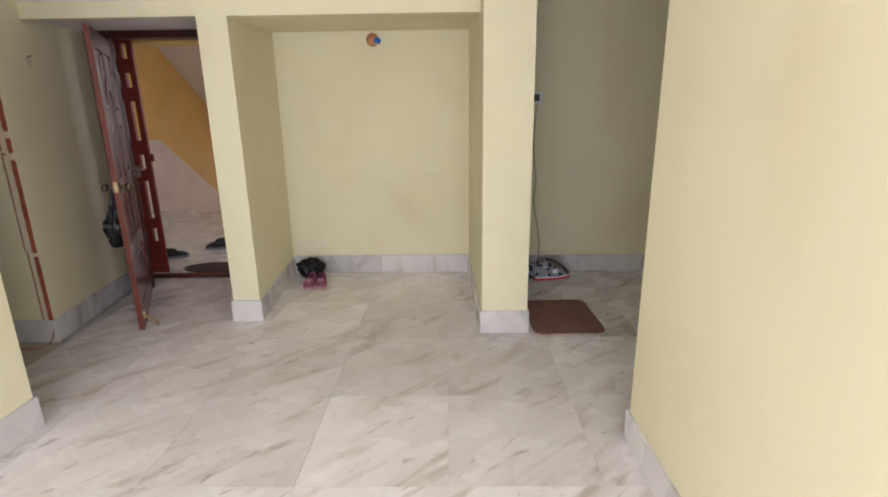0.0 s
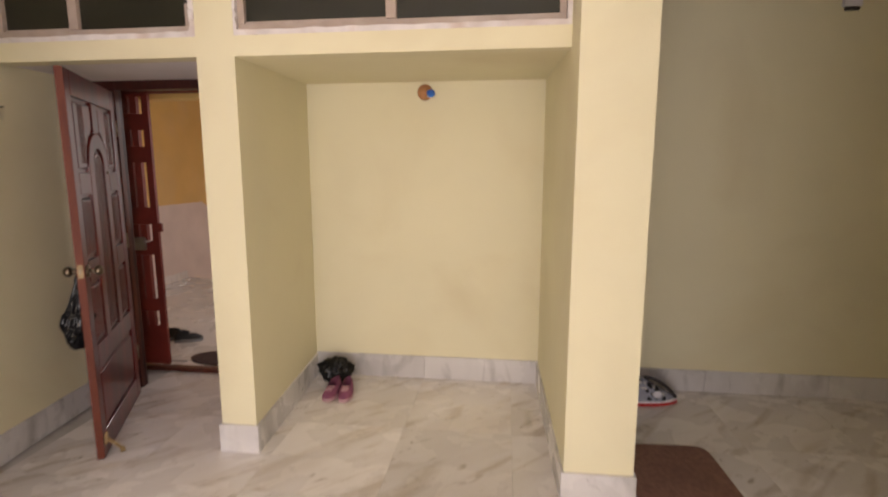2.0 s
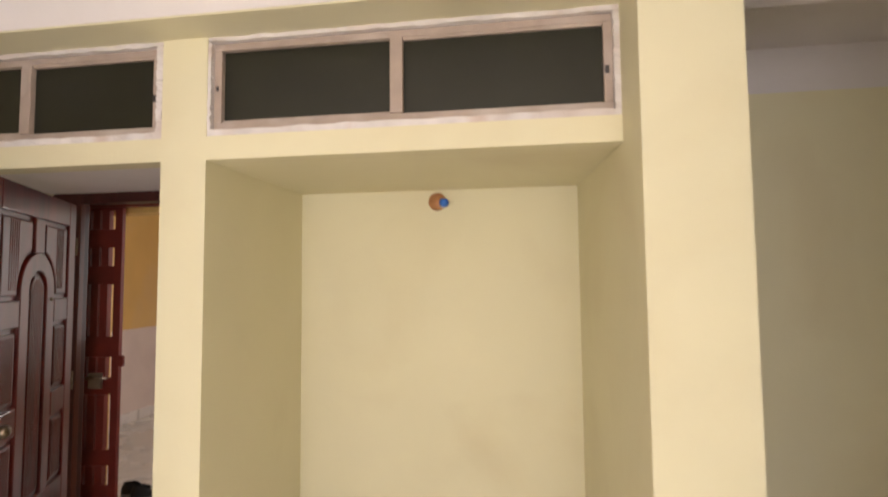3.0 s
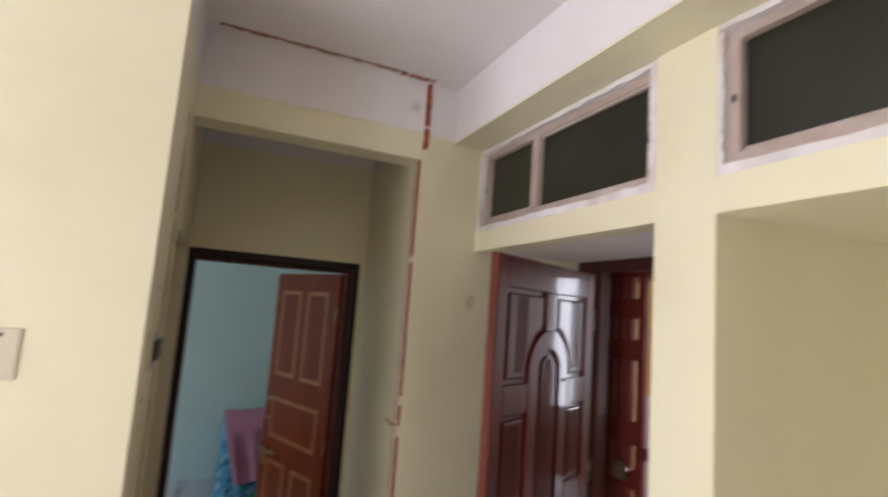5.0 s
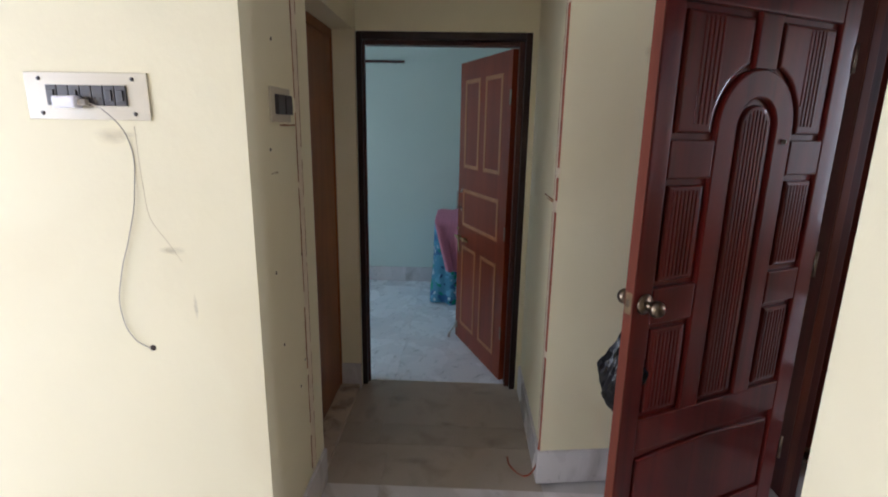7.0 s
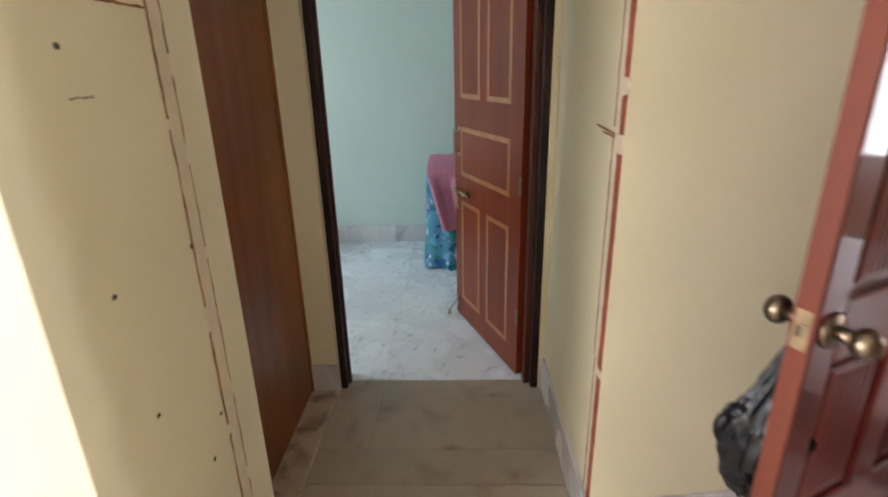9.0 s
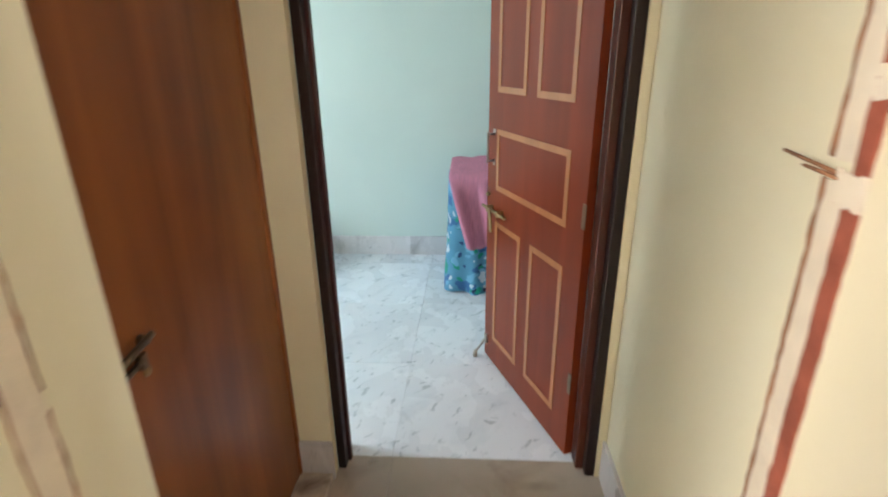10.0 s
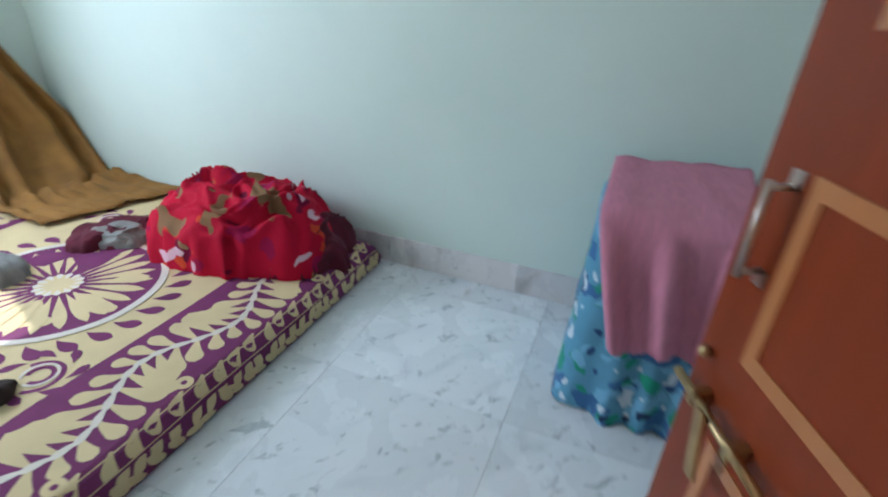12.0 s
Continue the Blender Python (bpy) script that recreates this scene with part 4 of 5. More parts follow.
def smear(name, centre, axis, width, height, label, seed):
    """A thin irregular stain on a wall; axis is the wall's facing direction."""
    bm = bmesh.new()
    rng = random.Random(seed)
    pts = []
    for i in range(22):
        a = 2 * math.pi * i / 22
        r = rng.uniform(0.55, 1.0)
        pts.append((width / 2 * math.cos(a) * r, height / 2 * math.sin(a) * r))
    vs = []
    for p, q in pts:
        vs.append(bm.verts.new({"x": (0.0015, p, q), "y": (p, 0.0015, q), "z": (p, q, 0.0012)}[axis]))
    bm.faces.new(vs)
    ob = part(name, bm, M_smear, None)
    ob.location = centre
    return tagged(ob, label, "stain", kind="structure")


M_smear = bpy.data.materials.new("faint_grime")
M_smear.use_nodes = True
_n, _l = M_smear.node_tree.nodes, M_smear.node_tree.links
_b = _n["Principled BSDF"]
_b.inputs["Base Color"].default_value, _b.inputs["Roughness"].default_value = (0.46, 0.32, 0.17, 1), 0.9
_c = _n.new("ShaderNodeTexCoord")
_g = _n.new("ShaderNodeTexGradient")
_g.gradient_type = "SPHERICAL"
_m = _n.new("ShaderNodeMapping")
_m.vector_type = "POINT"
_m.inputs["Location"].default_value, _m.inputs["Scale"].default_value = (-1, -1, -1), (2, 2, 2)
_l.new(_c.outputs["Generated"], _m.inputs["Vector"])
_t = _n.new("ShaderNodeTexNoise")
_t.inputs["Scale"].default_value = 30
_l.new(_c.outputs["Object"], _t.inputs["Vector"])
_x = _n.new("ShaderNodeMath")
_x.operation = "MULTIPLY"
_k = _n.new("ShaderNodeMath")
_k.operation = "MULTIPLY"
_k.inputs[1].default_value = 0.48
_l.new(_m.outputs[0], _g.inputs["Vector"])
_l.new(_g.outputs["Fac"], _x.inputs[0])
_l.new(_t.outputs["Fac"], _x.inputs[1])
_l.new(_x.outputs[0], _k.inputs[0])
_l.new(_k.outputs[0], _b.inputs["Alpha"])

smear("stain", (XW + 0.004, 3.62, 1.90), "x", 0.09, 0.12, "faint grey hand grime on the wall", 1)
smear("stain", (XSOCK, 1.91, 1.565), "x", 0.16, 0.06, "faint darker patch under the switchboard", 2)
smear("stain", (XSOCK, 2.05, 1.235), "x", 0.11, 0.035, "faint brown rub mark on the wall", 3)
smear("stain", (XSOCK, 2.10, 1.06), "x", 0.02, 0.10, "faint brown rub mark on the wall", 4)
bm = cyl(bmesh.new(), (XW, 3.62, 1.925), (XW + 0.035, 3.62, 1.93), 0.004, 0.003, 8)
tagged(part("wall_nail", bm, M_bronze), "bent nail in the yellow wall", "nail")
smear("stain", (XL, 3.24, 2.82), "x", 0.09, 0.10, "brown damp spot on the beam", 6)


M_faint_line = material("faint_wall_line", (0.67, 0.59, 0.43), 0.9, variation=0.2, scale=20)
cable("wall_trace", [(XSOCK, 1.975, 1.59), (XSOCK, 1.98, 1.42), (XSOCK, 1.99, 1.33), (XSOCK, 2.04, 1.25), (XSOCK, 2.07, 1.20)], 0.0008, M_faint_line, "thin faint line on the wall below the switchboard")
cable("loose_wire", [(XL - 0.01, YN - 0.005, 0.20), (XL - 0.012, YN - 0.02, 0.06), (XL - 0.03, YN - 0.06, 0.006), (XL - 0.10, YN - 0.12, 0.004), (XL - 0.17, YN - 0.13, 0.004)], 0.004, M_groove, "reddish loose wire end on the floor")


def floor_stain(x, y, w, h, seed):
    ob = smear("floor_stain", (x, y, 0.0), "z", w, h, "brown worn stain on the marble floor", seed)
    return ob


for i, (x, y, w, h) in enumerate(((0.80, 2.72, 0.16, 0.06), (0.92, 2.62, 0.12, 0.05), (0.70, 2.60, 0.10, 0.05), (0.86, 2.83, 0.09, 0.04), (1.0, 2.9, 0.14, 0.05), (-0.05, 2.47, 0.30, 0.05), (0.30, 3.0, 0.12, 0.2), (-0.95, 3.05, 0.22, 0.07), (-1.75, 2.45, 0.06, 0.05), (-0.7, 2.95, 0.2, 0.05), (0.36, 4.2, 0.08, 0.4), (-5.45, 2.35, 0.12, 0.05), (-5.5, 2.1, 0.14, 0.04), (-5.48, 2.75, 0.10, 0.12), (-3.40, 2.42, 0.07, 0.06), (-4.5, 2.2, 0.05, 0.03), (-4.15, 2.1, 0.06, 0.04), (-2.95, 2.85, 0.06, 0.16), (-3.2, 2.55, 0.10, 0.22), (-2.8, 3.1, 0.12, 0.20), (-3.3, 3.05, 0.08, 0.25), (-2.62, 2.7, 0.08, 0.30), (-3.05, 2.4, 0.30, 0.10))):
    floor_stain(x, y, w, h, 60 + i)


# ---- switchboards ----
def switchboard():
    """Acrylic plate with seven dark modules, a charger and its cable."""
    y0, y1, z0, z1 = 1.682, 2.030, 1.607, 1.733
    s = thing("switchboard", pose(XSOCK, (y0 + y1) / 2, (z0 + z1) / 2), "clear yellowed switchboard plate with dark switches and sockets", "switchboard")
    w, h = (y1 - y0) / 2, (z1 - z0) / 2
    part("plate", bx(0, -w, -h, 0.006, w, h, bevel=0.002), M_acrylic, s, "yellowed acrylic plate")
    for a in (-1, 1):
        for b in (-1, 1):
            part("screw", cyl(bmesh.new(), (0.004, a * (w - 0.042), b * (h - 0.017)), (0.009, a * (w - 0.042), b * (h - 0.017)), 0.006, 0.005), M_switch, s, smooth=True)
    n = 7
    for i in range(n):
        a = -w + 0.062 + i * 0.0325
        m = part("socket" if i in (1, 3, 4) else "switch", bx(0.0055, a, -0.025, 0.012, a + 0.031, 0.029, bevel=0.002), M_switch, s, "dark grey plastic module")
        if i in (1, 3, 4):
            for q in (-0.008, 0.008):
                part("pin_hole", cyl(bmesh.new(), (0.0118, a + 0.0155 + q, -0.006), (0.0125, a + 0.0155 + q, -0.006), 0.003, n=8), M_near_black, m)
        else:
            part("rocker", bx(0.011, a + 0.007, -0.013, 0.016, a + 0.024, 0.017, bevel=0.002), M_switch, m)
    return s


switchboard()
ch = thing("phone_charger", pose(XSOCK + 0.012, 1.795, 1.655), "white phone charger plugged into the switchboard", "charger")
part("body", bx(0, -0.012, -0.018, 0.035, 0.052, 0.014, bevel=0.006), M_plastic_white, ch)
part("plug", bx(0.008, 0.052, -0.010, 0.024, 0.075, 0.006, bevel=0.003), M_cable, ch)


X = XSOCK + 0.006
cable("charger_cable", [(X + 0.016, 1.868, 1.652), (X + 0.03, 1.92, 1.63), (X, 1.955, 1.56), (X, 1.955, 1.40), (X, 1.925, 1.28), (X, 1.885, 1.16), (X, 1.868, 1.04), (X, 1.90, 0.95), (X, 1.946, 0.92)], 0.0015, M_cable, "thin grey charger cable hanging on the wall")
bm = cyl(bmesh.new(), (XSOCK - 0.002, 1.95, 0.92), (XSOCK + 0.002, 1.95, 0.92), 0.011, 0.009, 10)
tagged(part("wall_hole", bm, M_near_black), "ragged dark hole where the cable ends", "hole", kind="structure")

sw = thing("wall_switch", pose(-2.13, YS, 1.664), "small double switch on the corridor wall", "switch")
part("plate", bx(-0.088, 0, -0.054, 0.088, 0.008, 0.054, bevel=0.002), M_acrylic, sw, "pale switch plate")
part("rocker", bx(-0.078, 0.007, -0.030, -0.016, 0.02, 0.032, bevel=0.003), M_switch, sw, "dark rocker")
part("rocker", bx(-0.006, 0.007, -0.030, 0.056, 0.02, 0.032, bevel=0.003), M_switch, sw, "dark rocker")

s2 = thing("wall_socket_box", pose(1.06, NY, 1.63), "small white socket box on the recess wall", "socket")
part("plate", bx(-0.05, -0.014, -0.05, 0.05, 0, 0.05, bevel=0.003), M_plastic_white, s2)
part("module", bx(-0.025, -0.022, -0.03, 0.025, -0.012, 0.03, bevel=0.002), M_switch, s2, "dark socket module")
s3 = thing("junction_box", pose(2.335, NY, 2.70), "small white plastic junction box high on the wall", "junction box")
part("box", bx(-0.055, -0.03, -0.095, 0.055, 0, 0.095, bevel=0.008), M_plastic_white, s3)
part("terminal", bx(-0.04, -0.028, -0.115, 0.04, -0.004, -0.094, bevel=0.003), M_switch, s3)
part("knob", cyl(bmesh.new(), (-0.058, -0.015, 0.01), (-0.066, -0.015, 0.01), 0.012), M_switch, s3)

lh = thing("lamp_holder", pose(-0.39, NY, 2.135), "round orange lamp base with a blue holder, no bulb", "lamp holder")
part("base", cyl(bmesh.new(), (0, 0, 0), (0, -0.022, 0), 0.056, 0.05, 24), M_orange, lh, "orange-brown round block", True)
part("holder", cyl(bmesh.new(), (0.035, -0.02, -0.006), (0.055, -0.075, -0.018), 0.022, 0.026, 18), M_blue, lh, "blue plastic lamp holder", True)
part("collar", cyl(bmesh.new(), (0.02, -0.02, -0.03), (0.048, -0.05, -0.04), 0.006, 0.006, 8), M_plastic_white, lh, smooth=True)


# ---- shoes, bags, mats ----
def crumpled_bag(name, m, rx, ry, rz, label, seed, mat=None, tie=False):
    """A lumpy plastic bag with folds."""
    bm = bmesh.new()
    bmesh.ops.create_icosphere(bm, subdivisions=5, radius=1.0)
    off = Vector((seed * 3.1, seed * 1.7, 0))
    for v in bm.verts:
        p = v.co.copy()
        k = 1 + 0.28 * noise.noise(p * 1.6 + off) + 0.26 * abs(noise.noise(p * 3.4 + off)) - 0.34 * abs(noise.noise(p * 5.0 + off)) - 0.10 * abs(noise.noise(p * 13 + off))
        if tie:
            up = max(0.0, p.z)
            s = 1 - 0.88 * min(1.0, up * 1.15) ** 0.8
            v.co = Vector((p.x * rx * k * s, p.y * ry * k * s, p.z * rz * (1.0 + 0.6 * up) * (0.75 + 0.25 * k)))
        else:
            v.co = Vector((p.x * rx * k, p.y * ry * k, p.z * rz * k))
    lowest = min(v.co.z for v in bm.verts)
    for v in bm.verts:
        v.co.z -= lowest
    ob = part(name, bm, mat or M_bag, smooth=True)
    ob.matrix_world = m
    return tagged(ob, label, "bag") if label else ob


crumpled_bag("plastic_bag", pose(-1.045, 4.60, 0, 0, 0, 8), 0.125, 0.085, 0.098, "crumpled black plastic bag on the alcove floor", 1)
hang = thing("hanging_bag", pose(-2.08, 3.455, 0.635, 0, 6, 60), "black plastic bag hanging from the door knob", "bag")
sack = crumpled_bag("sack", Matrix(), 0.075, 0.05, 0.185, "", 2, tie=True)
sack.parent = hang
for shift in (-0.012, 0.014):
    bm = bmesh.new()
    for k in range(8):
        a, b = k / 8, (k + 1) / 8
        p = lambda t: (shift * math.sin(math.pi * t), 0.012 * math.sin(5 * t), 0.33 + 0.11 * t)
        cyl(bm, p(a), p(b), 0.006 - 0.002 * a, 0.006 - 0.002 * b, 7)
    part("strap", bm, M_bag, hang, "twisted plastic handle", True)


def shoe(name, m, upper, sole, label, group, length=0.25):
    """A low shoe: rounded sole, upper with an open collar, tongue."""
    s = thing(name, m, label, "shoe", group)
    n = 20
    outline = []
    for i in range(n):
        a = 2 * math.pi * i / n
        y = math.cos(a)
        w = 0.047 + 0.009 * y if y > -0.2 else 0.041
        outline.append((w * math.copysign(abs(math.sin(a)) ** 0.75, math.sin(a)), length / 2 * y))
    bm = prism(outline, 0.0, 0.028)
    bmesh.ops.bevel(bm, geom=list(bm.edges), offset=0.004, segments=1, affect="EDGES")
    part("sole", bm, sole, s, "rubber sole", True)
    bm = bmesh.new()
    rings = []
    heights = [(0.0, 1.0), (0.3, 0.98), (0.62, 0.86), (0.9, 0.62)]
    for h, k in heights:
        ring = []
        for x, y in outline:
            f = y / (length / 2)
            top = 0.048 + 0.050 * max(0.0, min(1.0, (0.55 - f) / 0.9))
            if h == 0.9:
                k2 = 0.62 if f < 0.35 else 0.5
            else:
                k2 = k
            yy = y * (k2 if f > 0 else 0.5 + 0.5 * k2) - (0.018 * h if f > 0.3 else 0)
            ring.append(bm.verts.new((x * k2, yy, 0.026 + (top - 0.004) * h)))
        rings.append(ring)
    for a, b in zip(rings, rings[1:]):
        for i in range(n):
            k = (i + 1) % n
            bm.faces.new((a[i], a[k], b[k], b[i]))
    part("upper", bm, upper, s, "", True)
    bm = bmesh.new()
    box(bm, -0.02, -0.005, 0.05, 0.02, length * 0.30, 0.078, bevel=0.008)
    for v in bm.verts:
        v.co.z -= max(0.0, v.co.y) * 0.16
    part("tongue", bm, upper, s)
    bm = bmesh.new()
    for i in range(4):
        y = 0.012 + i * 0.017
        box(bm, -0.024, y, 0.077 - y * 0.16, 0.024, y + 0.006, 0.082 - y * 0.16)
    part("laces", bm, sole, s)
    part("insole", prism([(x * 0.7, y * 0.7 - 0.02) for x, y in outline], 0.028, 0.034), M_near_black, s)
    return s


shoe("shoe", pose(-1.005, 4.395, 0, 0, 0, 172), M_shoe_purple, M_sole_pink, "mauve fabric shoe with a pale pink sole", "mauve shoes in the alcove", 0.23)
shoe("shoe", pose(-0.905, 4.40, 0, 0, 0, 184), M_shoe_purple, M_sole_pink, "mauve fabric shoe with a pale pink sole", "mauve shoes in the alcove", 0.23)
shoe("shoe", pose(-2.86, 5.40, 0, 0, 0, -70), M_shoe_black, M_sole_grey, "black shoe on the landing floor", "black shoes on the landing")
shoe("shoe", pose(-2.74, 5.36, 0, 0, 0, -62), M_shoe_black, M_sole_grey, "black shoe on the landing floor", "black shoes on the landing")
shoe("shoe", pose(-2.47, 5.76, 0, 0, 0, 120), M_shoe_black, M_sole_grey, "black shoe with a grey sole on the landing", "black shoes on the landing")
shoe("shoe", pose(-2.37, 5.73, 0, 0, 0, 112), M_shoe_black, M_sole_grey, "black shoe with a grey sole on the landing", "black shoes on the landing")


def flat_mat(name, points, thick, mat, label, rounds=0.06):
    """A floor mat with rounded corners."""
    out = []
    n = len(points)
    for i, p in enumerate(points):
        p = Vector(p)
        a, b = Vector(points[i - 1]) - p, Vector(points[(i + 1) % n]) - p
        s, e = p + a.normalized() * rounds, p + b.normalized() * rounds
        for k in range(6):
            t = k / 5
            q = s * (1 - t) ** 2 + p * 2 * t * (1 - t) + e * t * t
            out.append((q.x, q.y))
    bm = prism(out, 0.0, thick)
    bmesh.ops.bevel(bm, geom=[e for e in bm.edges if all(v.co.z > thick * 0.9 for v in e.verts)], offset=thick * 0.45, segments=2, affect="EDGES")
    return tagged(part(name, bm, mat), label, "floor mat")


flat_mat("door_mat", [(0.862, 3.33), (1.385, 3.345), (1.365, 3.99), (0.86, 3.97)], 0.008, M_mat, "brown felt floor mat beside the pillar", 0.075)
oval = [(-2.10 + 0.36 * math.cos(a * math.pi / 8), 4.98 + 0.17 * math.sin(a * math.pi / 8)) for a in range(16)]
flat_mat("oval_mat", oval, 0.012, M_mat_dark, "dark brown oval mat outside the entrance", 0.03)


# ---- clothes iron on the recess floor ----
ir = thing("clothes_iron", pose(1.215, 4.56, 0, 0, 0, 4), "clothes iron in a patterned cover on a red base", "iron")
n = 14
prof = [(-0.17, -0.07)] + [(-0.17 + 0.35 * i / n, -0.07 * math.cos(math.pi / 2 * (i / n) ** 2.2)) for i in range(1, n)] + [(0.18, 0)]
outline = prof + [(x, -y) for x, y in prof[-2::-1]]
part("sole_plate", prism(outline, 0.0, 0.022), M_red, ir, "red base plate")
part("rim", prism([(x * 0.97, y * 0.97) for x, y in outline], 0.022, 0.034), M_plastic_white, ir, "pale pink rim")
bm = bmesh.new()
rows = []
for h, k, shift in ((0.034, 0.95, 0), (0.08, 0.9, -0.004), (0.13, 0.72, -0.02), (0.165, 0.5, -0.035), (0.178, 0.2, -0.05)):
    rows.append([bm.verts.new(((x + 0.0) * k + shift, y * k * (1 + 0.05 * math.sin(x * 40)), h - max(0, x) * 0.35 * (h / 0.18))) for x, y in outline])
for a, b in zip(rows, rows[1:]):
    for i in range(len(outline)):
        k = (i + 1) % len(outline)
        bm.faces.new((a[i], a[k], b[k], b[i]))
bm.faces.new(rows[-1])
part("cover", bm, M_iron, ir, "black and white patterned cover", True)
part("disc", cyl(bmesh.new(), (0.02, -0.062, 0.085), (0.02, -0.070, 0.083), 0.028, 0.026, 16), M_plastic_white, ir, "white round dial", True)
hb = bmesh.new()
for i in range(10):
    a, b = i / 10, (i + 1) / 10
    p = lambda t: (-0.06 + 0.22 * t, -0.02, 0.19 - 0.14 * t * t)
    cyl(hb, p(a), p(b), 0.012, 0.012, 10)
part("handle", hb, M_switch, ir, "black handle", True)
part("cord_pile", ball(bmesh.new(), (-0.19, 0.02, 0.075), 0.085, 0.75, 0.7, 0.86, 16), M_iron, ir, "bundled cord and cloth", True)
cable("iron_cord", [(1.06, NY - 0.022, 1.58), (1.045, NY - 0.03, 1.2), (1.075, NY - 0.03, 0.86), (1.06, NY - 0.03, 0.70), (1.09, NY - 0.04, 0.52), (1.115, NY - 0.08, 0.30), (1.10, 4.64, 0.16)], 0.0045, M_cable, "grey cord hanging down the wall to the iron")


# ---- bedroom ----
BX0, BX1, BY0, BY1, BH = -5.56, -3.72, -0.55, 1.580, 0.130


def bed_top(x, y):
    """Height of the sheet over the mattress."""
    h = BH + 0.008 * noise.noise(Vector((x * 2.2, y * 2.2, 0))) + 0.004 * noise.noise(Vector((x * 7, y * 7, 3)))
    for d in (x - BX0, BX1 - x, y - BY0, BY1 - y):
        if d < 0.06:
            h -= 0.035 * ((0.06 - max(0.0, d)) / 0.06) ** 2
    return h


bed = thing("floor_mattress", pose(0, 0, 0), "low mattress on the floor under a purple and cream printed bedsheet", "mattress")
bm = bmesh.new()
nx, ny = 46, 52
grid = [[bm.verts.new((BX0 + (BX1 - BX0) * i / nx, BY0 + (BY1 - BY0) * j / ny, 0)) for j in range(ny + 1)] for i in range(nx + 1)]
for row in grid:
    for v in row:
        v.co.z = bed_top(v.co.x, v.co.y)
for i in range(nx):
    for j in range(ny):
        bm.faces.new((grid[i][j], grid[i + 1][j], grid[i + 1][j + 1], grid[i][j + 1]))
part("sheet_top", bm, M_sheet_cream, bed, "cream printed bedsheet", True)


def side_y(x, z):
    return BY1 + 0.010 * math.sin(math.pi * min(1.0, z / 0.09)) + 0.006 * noise.noise(Vector((x * 9, z * 4, 8)))


bm = bmesh.new()
rows = []
for k in range(6):
    ring = []
    for i in range(nx + 1):
        x = BX0 + (BX1 - BX0) * i / nx
        top = bed_top(x, BY1)
        z = 0.004 + (top - 0.004) * k / 5
        ring.append(bm.verts.new((x, BY1 if k == 5 else side_y(x, z), z)))
    for j in range(ny, -1, -1):
        y = BY0 + (BY1 - BY0) * j / ny
        ring.append(bm.verts.new((BX1, y, 0.004 + (bed_top(BX1, y) - 0.004) * k / 5)))
    for i in range(nx, -1, -1):
        ring.append(bm.verts.new((BX0 + (BX1 - BX0) * i / nx, BY0, 0.004 + (bed_top(BX0 + (BX1 - BX0) * i / nx, BY0) - 0.004) * k / 5)))
    for j in range(ny + 1):
        y = BY0 + (BY1 - BY0) * j / ny
        ring.append(bm.verts.new((BX0, y, 0.004 + (bed_top(BX0, y) - 0.004) * k / 5)))
    rows.append(ring)
for a, b in zip(rows, rows[1:]):
    for i in range(len(a)):
        k = (i + 1) % len(a)
        bm.faces.new((a[i], a[k], b[k], b[i]))
part("sheet_side", bm, M_sheet_purple, bed, "dark purple printed sheet side", True)
part("mattress_core", bx(BX0 + 0.03, BY0 + 0.03, 0, BX1 - 0.03, BY1 - 0.03, 0.075, bevel=0.01), M_grey_cloth, bed)


class Print:
    """Flat printed shapes laid just over the sheet."""

    def __init__(self, lift):
        self.bm, self.lift = bmesh.new(), lift

    def strip(self, left, right):
        a = [self.bm.verts.new((x, min(y, BY1 - 0.002), bed_top(x, min(y, BY1 - 0.002)) + self.lift)) for x, y in left]
        b = [self.bm.verts.new((x, min(y, BY1 - 0.002), bed_top(x, min(y, BY1 - 0.002)) + self.lift)) for x, y in right]
        for i in range(len(a) - 1):
            self.bm.faces.new((a[i], b[i], b[i + 1], a[i + 1]))

    def leaf(self, x, y, angle, length, width, bend=0.0, n=9):
        left, right = [], []
        for i in range(n):
            t = i / (n - 1)
            w = width * (math.sin(math.pi * min(1, t ** 1.7)) ** 0.7) + 0.0008
            a = angle + bend * t
            cx, cy = x + length * t * math.cos(angle + bend * t / 2), y + length * t * math.sin(angle + bend * t / 2)
            left.append((cx - w * math.sin(a), cy + w * math.cos(a)))
            right.append((cx + w * math.sin(a), cy - w * math.cos(a)))
        self.strip([p for p in left], [p for p in right])

    def ring(self, cx, cy, r0, r1, a0=0, a1=360, n=64):
        p = lambda r, a: (cx + r * math.cos(radians(a)), cy + r * math.sin(radians(a)))
        angles = [a0 + (a1 - a0) * i / n for i in range(n + 1)]
        self.strip([p(r0, a) for a in angles], [p(r1, a) for a in angles])

    def band(self, x0, x1, y0, y1, n=44, m=6):
        for j in range(m):
            a, b = y0 + (y1 - y0) * j / m, y0 + (y1 - y0) * (j + 1) / m
            self.strip([(x0 + (x1 - x0) * i / n, a) for i in range(n + 1)], [(x0 + (x1 - x0) * i / n, b) for i in range(n + 1)])

    def done(self, name, mat, label):
        bmesh.ops.recalc_face_normals(self.bm, faces=self.bm.faces)
        return tagged(part(name, self.bm, mat, bed, label, True), kind="stuff")


purple, cream, pale = Print(0.0012), Print(0.0022), Print(0.0030)
E1 = 1.175
purple.band(BX0 + 0.005, BX1 - 0.005, E1, BY1 - 0.0005, 60, 14)
purple.band(BX0 + 0.005, BX1 - 0.005, BY0 + 0.01, BY0 + 0.40)
CX, CY = -4.575, 0.585
